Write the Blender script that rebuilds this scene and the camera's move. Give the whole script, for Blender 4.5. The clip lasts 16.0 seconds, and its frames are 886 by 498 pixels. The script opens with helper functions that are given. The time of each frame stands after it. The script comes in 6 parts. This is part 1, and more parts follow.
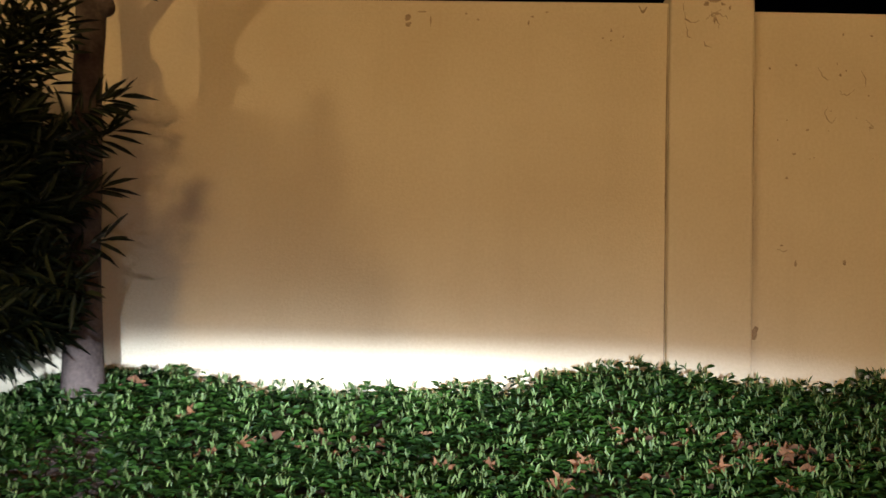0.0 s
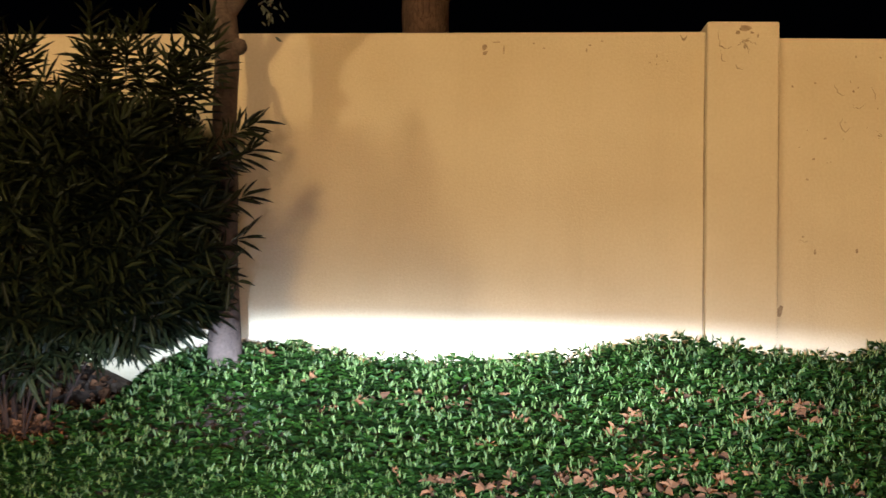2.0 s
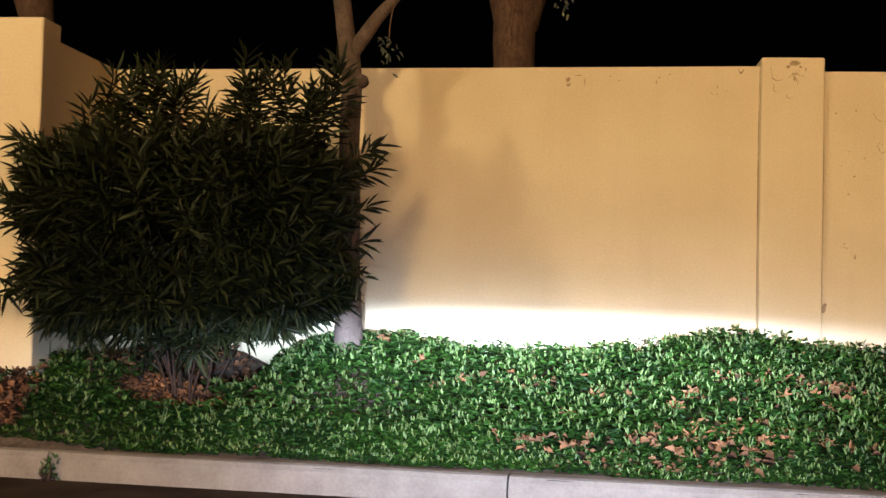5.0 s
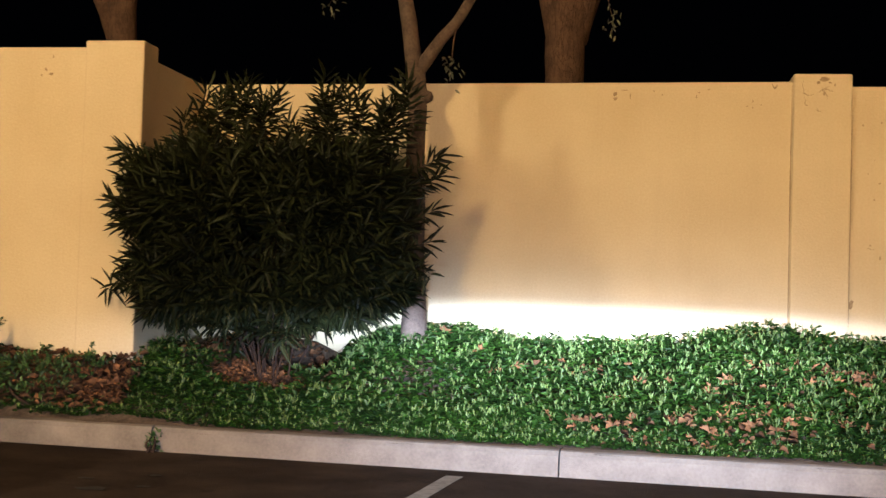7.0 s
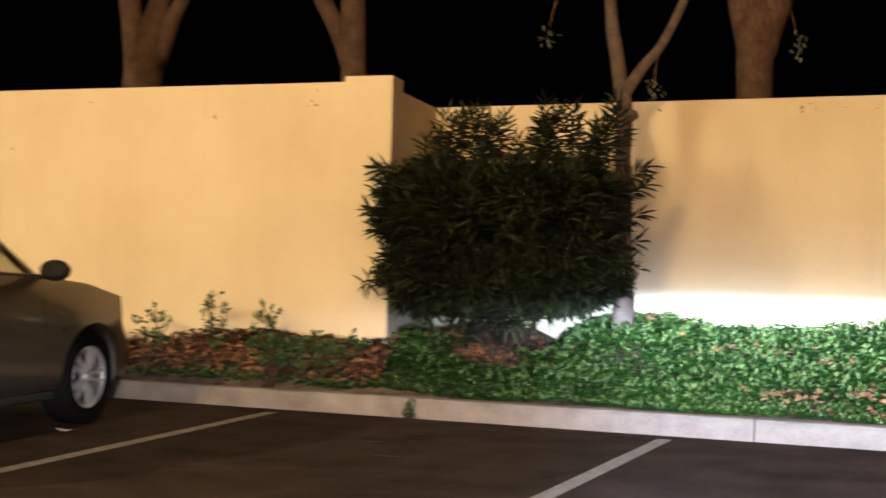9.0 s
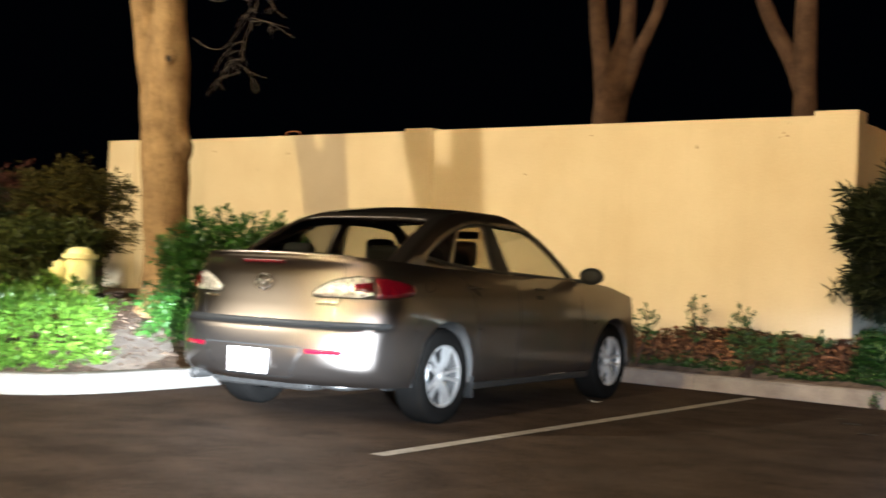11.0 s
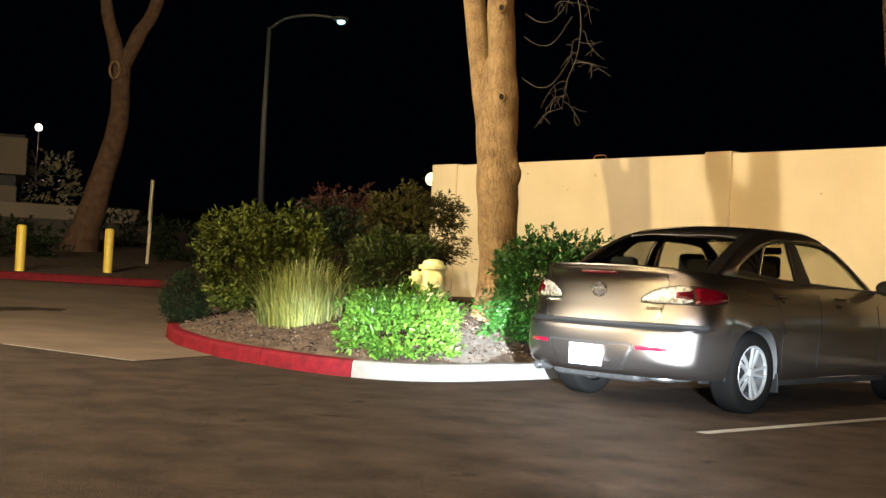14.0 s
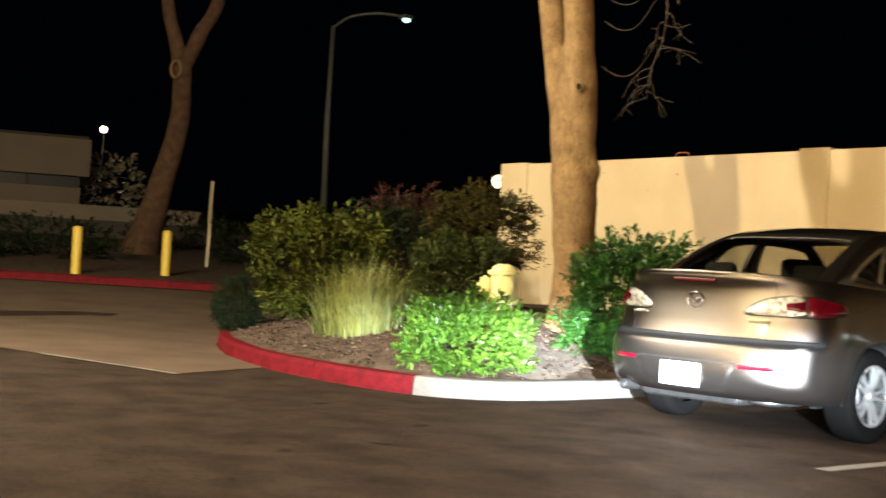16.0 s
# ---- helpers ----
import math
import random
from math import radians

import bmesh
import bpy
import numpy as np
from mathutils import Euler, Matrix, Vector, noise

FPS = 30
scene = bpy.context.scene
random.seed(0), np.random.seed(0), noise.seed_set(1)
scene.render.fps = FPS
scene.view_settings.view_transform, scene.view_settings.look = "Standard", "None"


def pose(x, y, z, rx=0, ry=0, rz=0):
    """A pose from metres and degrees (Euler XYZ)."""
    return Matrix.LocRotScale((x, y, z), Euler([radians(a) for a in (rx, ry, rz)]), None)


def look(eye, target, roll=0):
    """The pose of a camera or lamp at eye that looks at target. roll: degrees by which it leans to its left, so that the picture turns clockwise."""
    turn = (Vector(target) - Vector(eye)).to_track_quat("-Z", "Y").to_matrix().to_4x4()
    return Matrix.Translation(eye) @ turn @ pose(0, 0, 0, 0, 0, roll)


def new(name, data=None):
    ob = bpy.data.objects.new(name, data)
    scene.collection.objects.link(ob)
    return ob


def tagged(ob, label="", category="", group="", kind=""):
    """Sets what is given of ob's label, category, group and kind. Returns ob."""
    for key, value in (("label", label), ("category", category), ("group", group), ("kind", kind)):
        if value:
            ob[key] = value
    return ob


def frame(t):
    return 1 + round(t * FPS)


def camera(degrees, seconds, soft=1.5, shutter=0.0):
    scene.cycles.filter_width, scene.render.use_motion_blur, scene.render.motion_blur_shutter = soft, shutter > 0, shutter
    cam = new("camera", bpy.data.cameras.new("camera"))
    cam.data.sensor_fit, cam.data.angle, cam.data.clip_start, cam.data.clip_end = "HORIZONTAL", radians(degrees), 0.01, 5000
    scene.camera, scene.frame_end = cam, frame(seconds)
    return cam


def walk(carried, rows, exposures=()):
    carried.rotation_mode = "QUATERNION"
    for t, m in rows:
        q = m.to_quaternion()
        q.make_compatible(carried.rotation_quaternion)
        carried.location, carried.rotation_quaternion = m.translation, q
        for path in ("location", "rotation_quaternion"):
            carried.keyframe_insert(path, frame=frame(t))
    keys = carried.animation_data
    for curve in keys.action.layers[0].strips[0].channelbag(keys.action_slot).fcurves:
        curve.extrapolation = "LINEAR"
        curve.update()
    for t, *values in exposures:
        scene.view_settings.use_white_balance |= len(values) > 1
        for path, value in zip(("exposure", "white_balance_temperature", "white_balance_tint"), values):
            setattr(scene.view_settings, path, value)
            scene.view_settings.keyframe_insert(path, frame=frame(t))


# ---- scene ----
cam = camera(39.3, 16.0, shutter=0.6)
PATH = [
    (0, (1.563, -6.092, 1.106), (1.552, -4.094, 1.202), 1.2),
    (0.5, (1.537, -6.404, 1.109), (1.506, -4.406, 1.196), 1.3),
    (1, (1.505, -6.716, 1.143), (1.454, -4.718, 1.212), 1.4),
    (1.5, (1.499, -7.001, 1.113), (1.423, -5.004, 1.185), 1.0),
    (2, (1.476, -7.28, 1.121), (1.374, -5.283, 1.184), 0.9),
    (2.5, (1.466, -7.528, 1.098), (1.337, -5.533, 1.165), 1.0),
    (3, (1.464, -7.752, 1.085), (1.313, -5.759, 1.155), 1.0),
    (3.5, (1.465, -7.968, 1.071), (1.292, -5.976, 1.143), 1.2),
    (4, (1.46, -8.174, 1.073), (1.268, -6.185, 1.143), 1.3),
    (6.5, (1.473, -9.108, 1.009), (1.194, -7.129, 1.086), 1.6),
    (7, (1.484, -9.347, 1.025), (1.183, -7.371, 1.094), 1.7),
    (7.5, (1.487, -9.573, 0.99), (1.16, -7.601, 1.064), 1.8),
    (8, (1.479, -9.91, 1.007), (1.103, -7.946, 1.071), 1.9),
    (8.2, (1.495, -10.053, 1.003), (1.085, -8.096, 1.065), 2.0),
    (10.3, (1.603, -12.205, 0.996), (0.641, -10.452, 1.037), 1.6),
    (10.5, (1.634, -12.411, 1.023), (0.612, -10.692, 1.059), 2.2),
    (11, (1.744, -12.853, 1.009), (0.581, -11.226, 1.045), 2.5),
    (11.5, (1.881, -13.219, 1.003), (0.606, -11.678, 1.038), 2.8),
    (12, (2.011, -13.522, 0.989), (0.662, -12.046, 1.023), 3.0),
    (12.5, (2.142, -13.776, 0.974), (0.735, -12.355, 1.007), 3.1),
    (13, (2.315, -14.035, 0.964), (0.857, -12.665, 0.996), 3.1),
    (13.5, (2.461, -14.237, 0.966), (0.971, -12.902, 0.999), 3.0),
    (14, (2.488, -14.269, 0.968), (0.995, -12.939, 1.004), 3.0),
    (14.5, (2.429, -14.184, 0.966), (0.94, -12.849, 1.003), 3.0),
    (15, (2.296, -14.067, 0.961), (0.81, -12.729, 0.999), 3.2),
    (15.5, (2.048, -13.874, 0.97), (0.545, -12.556, 1.008), 3.2),
    (16, (1.627, -13.58, 0.979), (0.066, -12.33, 1.016), 3.3),
]
walk(cam, [(t, look(e, g, r)) for t, e, g, r in PATH],
     [(0.0, -1.2, 6900, 11), (0.5, -0.95, 6800, 11), (1.5, -0.52, 6500, 10), (2.5, -0.28, 6250, 9), (4.0, -0.08, 6200, 9), (6.5, -0.15, 6450, 11), (8.0, 0.03, 6450, 11),
      (10.5, 0.20, 5450, 3), (13.0, 0.36, 5400, 0), (16.0, 0.38, 5500, 1)])

# ---- light ----
world = bpy.data.worlds.new("night")
scene.world = world
world.use_nodes = True
bg = world.node_tree.nodes["Background"]
bg.inputs[0].default_value = (0.010, 0.012, 0.020, 1)
bg.inputs[1].default_value = 0.03


def lamp(name, kind, place, power, colour, target=None, **more):
    data = bpy.data.lights.new(name, kind)
    data.energy, data.color = power, colour
    for key, value in more.items():
        if key == "size":
            data.spot_size = value
        elif key == "blend":
            data.spot_blend = value
        elif key == "radius":
            data.shadow_soft_size = value
    ob = new(name, data)
    ob.matrix_world = look(place, target) if target else pose(*place)
    return ob


lamp("unseen_lot_light", "POINT", (-2.05, -23.75, 8.2), 13200, (1.0, 0.70, 0.335), radius=0.14)
# unseen fill lamp, added to lift the shadows cast by the other two
lamp("unseen_lot_light", "POINT", (8.0, -20.5, 6.5), 4900, (1.0, 0.56, 0.27), radius=0.14)
lamp("unseen_lot_light", "POINT", (-9.48, -13.36, 6.05), 4500, (1.0, 0.78, 0.52), radius=0.12)


def headlight(place, target, power, narrow=45.0, stray_part=0.03, colour=(0.78, 0.91, 1.0), wide_angle=178, gain=10.0, drop=20.0, spread=0.11):
    """A dipped beam: wide and flat, brightest just under a sharp upper edge, with a little stray light above it."""
    ob = lamp("headlight_beam", "SPOT", place, power / gain, colour, target, size=radians(wide_angle), blend=0.8, radius=0.03)
    ob.data.use_nodes = True
    nt = ob.data.node_tree
    em = nt.nodes["Emission"]

    def node(kind, *values, **sets):
        n = nt.nodes.new("ShaderNodeMath")
        n.operation = kind
        for k, v in enumerate(values):
            if isinstance(v, (int, float)):
                n.inputs[k].default_value = v
            else:
                nt.links.new(v, n.inputs[k])
        return n.outputs[0]

    tc = nt.nodes.new("ShaderNodeTexCoord")
    sep = nt.nodes.new("ShaderNodeSeparateXYZ")
    nt.links.new(tc.outputs["Normal"], sep.inputs[0])
    up = node("MULTIPLY", node("DIVIDE", sep.outputs[1], sep.outputs[2]), -1.0)
    side = node("DIVIDE", sep.outputs[0], sep.outputs[2])
    square = node("MULTIPLY", side, side)
    wide = node("ADD", node("MULTIPLY", node("POWER", 2.718, node("MULTIPLY", square, -narrow)), 0.95), node("MULTIPLY", node("POWER", 2.718, node("MULTIPLY", square, -6.0)), spread))
    bent = node("ADD", up, node("MULTIPLY", node("MULTIPLY", side, side), 0.12))
    cut = nt.nodes.new("ShaderNodeMapRange")
    cut.interpolation_type = "SMOOTHSTEP"
    nt.links.new(bent, cut.inputs["Value"])
    cut.inputs["From Min"].default_value, cut.inputs["From Max"].default_value = -0.030, 0.014
    cut.inputs["To Min"].default_value, cut.inputs["To Max"].default_value = 1.0, 0.0
    low = node("POWER", 2.718, node("MULTIPLY", node("MINIMUM", bent, 0.0), drop))
    beam = node("MULTIPLY", node("MULTIPLY", wide, low), cut.outputs[0])
    stray = node("MULTIPLY", node("POWER", 2.718, node("MULTIPLY", node("MAXIMUM", bent, 0.0), -48.0)), stray_part)
    haze = node("MULTIPLY", node("POWER", 2.718, node("MULTIPLY", node("MAXIMUM", bent, 0.0), -15.0)), stray_part * 0.22)
    broad = node("POWER", 2.718, node("MULTIPLY", square, -5.0))
    shape = node("ADD", beam, node("ADD", node("MULTIPLY", stray, wide), node("MULTIPLY", haze, broad)))
    nt.links.new(node("MULTIPLY", shape, gain), em.inputs["Strength"])
    return ob


# the dipped beams of the vehicle that carries the camera, standing off the wall and by the driveway
headlight((1.20, -8.75, 0.68), (0.45, 0.0, 0.895), 47000, 60.0, 0.070, (0.54, 0.70, 1.02), drop=27.0, spread=0.06)
headlight((2.44, -8.75, 0.68), (1.80, 0.0, 0.880), 52000, 50.0, 0.070, (0.54, 0.70, 1.02), drop=27.0)
headlight((1.15, -13.36, 0.66), (-6.2, -7.0, 0.72), 14500, 60.0, 0.006, (0.95, 0.97, 1.0))
headlight((1.98, -12.44, 0.66), (-4.05, -7.1, 0.66), 115000, 62.0, 0.008, (1.0, 0.98, 0.97))


# ---- materials ----
def mat(name, base=(0.5, 0.5, 0.5), rough=0.7, metal=0.0, dark=None, scale=6.0, amount=0.5, fine=60.0, bump=0.0, bump_scale=40.0, spec=0.5,
        island=0.0, coat=0.0, alpha=1.0, transmission=0.0, object_random=0.0, detail=4.0):
    """A surface: two scales of colour variation between base and dark, and a fine relief."""
    m = bpy.data.materials.new(name)
    m.use_nodes = True
    nt = m.node_tree
    b = nt.nodes["Principled BSDF"]
    b.inputs["Roughness"].default_value = rough
    b.inputs["Metallic"].default_value = metal
    b.inputs["Specular IOR Level"].default_value = spec
    b.inputs["Coat Weight"].default_value = coat
    b.inputs["Transmission Weight"].default_value = transmission
    dark = dark or tuple(c * 0.6 for c in base)
    tc = nt.nodes.new("ShaderNodeTexCoord")
    n1 = nt.nodes.new("ShaderNodeTexNoise")
    n1.inputs["Scale"].default_value, n1.inputs["Detail"].default_value = scale, detail
    n2 = nt.nodes.new("ShaderNodeTexNoise")
    n2.inputs["Scale"].default_value, n2.inputs["Detail"].default_value = fine, 3
    geo = nt.nodes.new("ShaderNodeNewGeometry")
    for n in (n1, n2):
        nt.links.new(geo.outputs["Position"], n.inputs["Vector"])
    add = nt.nodes.new("ShaderNodeMath")
    add.operation = "MULTIPLY_ADD"
    nt.links.new(n1.outputs["Fac"], add.inputs[0])
    add.inputs[1].default_value = 0.65
    half = nt.nodes.new("ShaderNodeMath")
    half.operation = "MULTIPLY"
    nt.links.new(n2.outputs["Fac"], half.inputs[0])
    half.inputs[1].default_value = 0.35
    nt.links.new(half.outputs[0], add.inputs[2])
    ramp = nt.nodes.new("ShaderNodeMapRange")
    ramp.inputs["From Min"].default_value, ramp.inputs["From Max"].default_value = 0.5 - 0.25 / max(amount, 0.01) * 0.5, 0.5 + 0.25 / max(amount, 0.01) * 0.5
    nt.links.new(add.outputs[0], ramp.inputs["Value"])
    mix = nt.nodes.new("ShaderNodeMix")
    mix.data_type = "RGBA"
    mix.inputs["A"].default_value, mix.inputs["B"].default_value = (*dark, 1), (*base, 1)
    nt.links.new(ramp.outputs[0], mix.inputs["Factor"])
    out = mix.outputs["Result"]
    if island or object_random:
        hsv = nt.nodes.new("ShaderNodeHueSaturation")
        val = nt.nodes.new("ShaderNodeMapRange")
        if island:
            nt.links.new(geo.outputs["Random Per Island"], val.inputs["Value"])
        else:
            info = nt.nodes.new("ShaderNodeObjectInfo")
            nt.links.new(info.outputs["Random"], val.inputs["Value"])
        k = island or object_random
        val.inputs["To Min"].default_value, val.inputs["To Max"].default_value = 1 - k, 1 + k
        nt.links.new(val.outputs[0], hsv.inputs["Value"])
        nt.links.new(out, hsv.inputs["Color"])
        out = hsv.outputs["Color"]
    nt.links.new(out, b.inputs["Base Color"])
    if bump:
        bp = nt.nodes.new("ShaderNodeBump")
        bp.inputs["Strength"].default_value, bp.inputs["Distance"].default_value = bump, 0.01
        n3 = nt.nodes.new("ShaderNodeTexNoise")
        n3.inputs["Scale"].default_value, n3.inputs["Detail"].default_value = bump_scale, 5
        nt.links.new(geo.outputs["Position"], n3.inputs["Vector"])
        nt.links.new(n3.outputs["Fac"], bp.inputs["Height"])
        nt.links.new(bp.outputs[0], b.inputs["Normal"])
    return m


def glow(name, colour, strength):
    m = bpy.data.materials.new(name)
    m.use_nodes = True
    b = m.node_tree.nodes["Principled BSDF"]
    b.inputs["Base Color"].default_value = (*colour, 1)
    b.inputs["Emission Color"].default_value, b.inputs["Emission Strength"].default_value = (*colour, 1), strength
    return m




def stucco_mat():
    """Painted stucco: soft blotches, faint runs of dirt from the coping, fine grain."""
    m = mat("stucco", (0.64, 0.535, 0.355), 0.9, dark=(0.525, 0.415, 0.255), scale=1.3, amount=0.6, bump=0.3, bump_scale=90, spec=0.2)
    nt = m.node_tree
    b = nt.nodes["Principled BSDF"]
    geo = nt.nodes.new("ShaderNodeNewGeometry")
    mp = nt.nodes.new("ShaderNodeMapping")
    mp.inputs["Scale"].default_value = (7.0, 7.0, 0.5)
    nt.links.new(geo.outputs["Position"], mp.inputs["Vector"])
    runs = nt.nodes.new("ShaderNodeTexNoise")
    runs.inputs["Scale"].default_value, runs.inputs["Detail"].default_value = 1.0, 5
    nt.links.new(mp.outputs[0], runs.inputs["Vector"])
    rmap = nt.nodes.new("ShaderNodeMapRange")
    rmap.inputs["From Min"].default_value, rmap.inputs["From Max"].default_value = 0.54, 0.78
    rmap.inputs["To Min"].default_value, rmap.inputs["To Max"].default_value = 0.0, 0.14
    nt.links.new(runs.outputs["Fac"], rmap.inputs["Value"])
    big = nt.nodes.new("ShaderNodeTexNoise")
    big.inputs["Scale"].default_value, big.inputs["Detail"].default_value = 0.8, 3
    nt.links.new(geo.outputs["Position"], big.inputs["Vector"])
    bmap = nt.nodes.new("ShaderNodeMapRange")
    bmap.inputs["From Min"].default_value, bmap.inputs["From Max"].default_value = 0.5, 0.75
    bmap.inputs["To Max"].default_value = 0.30
    nt.links.new(big.outputs["Fac"], bmap.inputs["Value"])
    mx = nt.nodes.new("ShaderNodeMath")
    mx.operation = "MAXIMUM"
    nt.links.new(rmap.outputs[0], mx.inputs[0])
    nt.links.new(bmap.outputs[0], mx.inputs[1])
    col = nt.nodes.new("ShaderNodeMix")
    col.data_type = "RGBA"
    nt.links.new(mx.outputs[0], col.inputs["Factor"])
    nt.links.new(b.inputs["Base Color"].links[0].from_socket, col.inputs["A"])
    col.inputs["B"].default_value = (0.40, 0.30, 0.18, 1)
    nt.links.new(col.outputs["Result"], b.inputs["Base Color"])
    return m


STUCCO = stucco_mat()
CHIP = mat("weathered_patch", (0.40, 0.29, 0.175), 0.95, dark=(0.22, 0.15, 0.085), scale=30)
CRACK_OR_SHADE = mat("crack_or_shade", (0.34, 0.245, 0.15), 0.95, dark=(0.20, 0.14, 0.08), scale=30)


def asphalt_mat():
    """Old asphalt: brownish, with pale worn aggregate, long drifts of dust, dark oil spots and fine cracks."""
    m = mat("asphalt", (0.056, 0.038, 0.0275), 0.92, dark=(0.023, 0.0155, 0.0115), scale=2.6, amount=0.9, fine=34, bump=0.8, bump_scale=110, spec=0.06, detail=7)
    nt = m.node_tree
    b = nt.nodes["Principled BSDF"]
    geo = nt.nodes.new("ShaderNodeNewGeometry")

    def layer(kind, scale, lo, hi, amount, colour, stretch=(1, 1, 1), detail=5):
        mp = nt.nodes.new("ShaderNodeMapping")
        mp.inputs["Scale"].default_value = stretch
        mp.inputs["Rotation"].default_value = (0, 0, 0.35)
        nt.links.new(geo.outputs["Position"], mp.inputs["Vector"])
        if kind == "noise":
            tex = nt.nodes.new("ShaderNodeTexNoise")
            tex.inputs["Detail"].default_value = detail
            out = tex.outputs["Fac"]
        else:
            tex = nt.nodes.new("ShaderNodeTexVoronoi")
            tex.feature = kind
            out = tex.outputs["Distance"]
        tex.inputs["Scale"].default_value = scale
        nt.links.new(mp.outputs[0], tex.inputs["Vector"])
        rg = nt.nodes.new("ShaderNodeMapRange")
        rg.inputs["From Min"].default_value, rg.inputs["From Max"].default_value = lo, hi
        rg.inputs["To Max"].default_value = amount
        nt.links.new(out, rg.inputs["Value"])
        mx = nt.nodes.new("ShaderNodeMix")
        mx.data_type = "RGBA"
        nt.links.new(rg.outputs[0], mx.inputs["Factor"])
        nt.links.new(b.inputs["Base Color"].links[0].from_socket, mx.inputs["A"])
        mx.inputs["B"].default_value = (*colour, 1)
        nt.links.new(mx.outputs["Result"], b.inputs["Base Color"])

    layer("noise", 1.0, 0.50, 0.72, 0.5, (0.050, 0.037, 0.029), (1.0, 1.5, 1), 10)
    layer("noise", 14.0, 0.54, 0.70, 0.4, (0.013, 0.0105, 0.009), detail=8)
    layer("noise", 1.0, 0.56, 0.72, 0.45, (0.012, 0.0095, 0.008), (1.1, 1.7, 1), 9)
    layer("noise", 2.6, 0.66, 0.74, 0.85, (0.006, 0.005, 0.0045), detail=3)
    layer("F1", 120, 0.24, 0.08, 0.55, (0.085, 0.068, 0.056))
    layer("F1", 75, 0.30, 0.10, 0.35, (0.008, 0.006, 0.005))
    return m


ASPHALT = asphalt_mat()
CONCRETE = mat("concrete", (0.232, 0.188, 0.152), 0.85, dark=(0.13, 0.103, 0.082), scale=5, amount=0.6, bump=0.3, bump_scale=120, spec=0.3)
APRON = mat("worn_concrete", (0.150, 0.102, 0.068), 0.9, dark=(0.075, 0.051, 0.034), scale=1.2, amount=0.6, bump=0.3, bump_scale=120, spec=0.2)
WHITE_KERB = mat("white_kerb_paint", (0.215, 0.20, 0.185), 0.7, dark=(0.10, 0.088, 0.077), scale=7, amount=0.5, bump=0.2, bump_scale=120)
RED_KERB = mat("red_kerb_paint", (0.155, 0.006, 0.012), 0.75, dark=(0.070, 0.004, 0.007), scale=9, amount=0.8, fine=50, bump=0.4, bump_scale=90, spec=0.15)
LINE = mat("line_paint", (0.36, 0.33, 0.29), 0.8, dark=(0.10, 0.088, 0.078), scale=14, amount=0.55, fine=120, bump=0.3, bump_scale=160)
SOIL = mat("soil", (0.132, 0.093, 0.066), 0.95, dark=(0.044, 0.030, 0.021), scale=7, amount=1.0, fine=45, bump=1.0, bump_scale=70, spec=0.1, detail=8)

DUST = mat("dusty_soil", (0.24, 0.20, 0.165), 0.95, dark=(0.15, 0.12, 0.095), scale=6, amount=0.8, fine=60, bump=0.8, bump_scale=70, spec=0.1, detail=8)


def bark_mat(name, base, dark, crack_or_shade):
    """Bark: upright plates with dark cracks between them and pale worn patches."""
    m = mat(name, base, 0.9, dark=dark, scale=5, amount=0.7, fine=45, spec=0.15)
    nt = m.node_tree
    b = nt.nodes["Principled BSDF"]
    geo = nt.nodes.new("ShaderNodeNewGeometry")
    stretch = nt.nodes.new("ShaderNodeMapping")
    stretch.inputs["Scale"].default_value = (1.0, 1.0, 0.22)
    nt.links.new(geo.outputs["Position"], stretch.inputs["Vector"])
    plates = nt.nodes.new("ShaderNodeTexVoronoi")
    plates.feature, plates.inputs["Scale"].default_value = "DISTANCE_TO_EDGE", 27
    wob = nt.nodes.new("ShaderNodeTexNoise")
    wob.inputs["Scale"].default_value, wob.inputs["Detail"].default_value = 18, 4
    nt.links.new(stretch.outputs[0], wob.inputs["Vector"])
    mixv = nt.nodes.new("ShaderNodeMix")
    mixv.data_type = "VECTOR"
    mixv.inputs["Factor"].default_value = 0.12
    nt.links.new(stretch.outputs[0], mixv.inputs["A"])
    nt.links.new(wob.outputs["Color"], mixv.inputs["B"])
    nt.links.new(mixv.outputs["Result"], plates.inputs["Vector"])
    edge = nt.nodes.new("ShaderNodeMapRange")
    edge.inputs["From Min"].default_value, edge.inputs["From Max"].default_value = 0.0, 0.10
    nt.links.new(plates.outputs["Distance"], edge.inputs["Value"])
    col = nt.nodes.new("ShaderNodeMix")
    col.data_type = "RGBA"
    col.inputs["A"].default_value = (*crack_or_shade, 1)
    nt.links.new(b.inputs["Base Color"].links[0].from_socket, col.inputs["B"])
    soft = nt.nodes.new("ShaderNodeMapRange")
    soft.inputs["To Min"].default_value = 0.72
    nt.links.new(edge.outputs[0], soft.inputs["Value"])
    nt.links.new(soft.outputs[0], col.inputs["Factor"])
    nt.links.new(col.outputs["Result"], b.inputs["Base Color"])
    high = nt.nodes.new("ShaderNodeMath")
    high.operation = "ADD"
    nt.links.new(edge.outputs[0], high.inputs[0])
    nt.links.new(wob.outputs["Fac"], high.inputs[1])
    bp = nt.nodes.new("ShaderNodeBump")
    bp.inputs["Strength"].default_value, bp.inputs["Distance"].default_value = 0.7, 0.02
    nt.links.new(high.outputs[0], bp.inputs["Height"])
    nt.links.new(bp.outputs[0], b.inputs["Normal"])
    return m


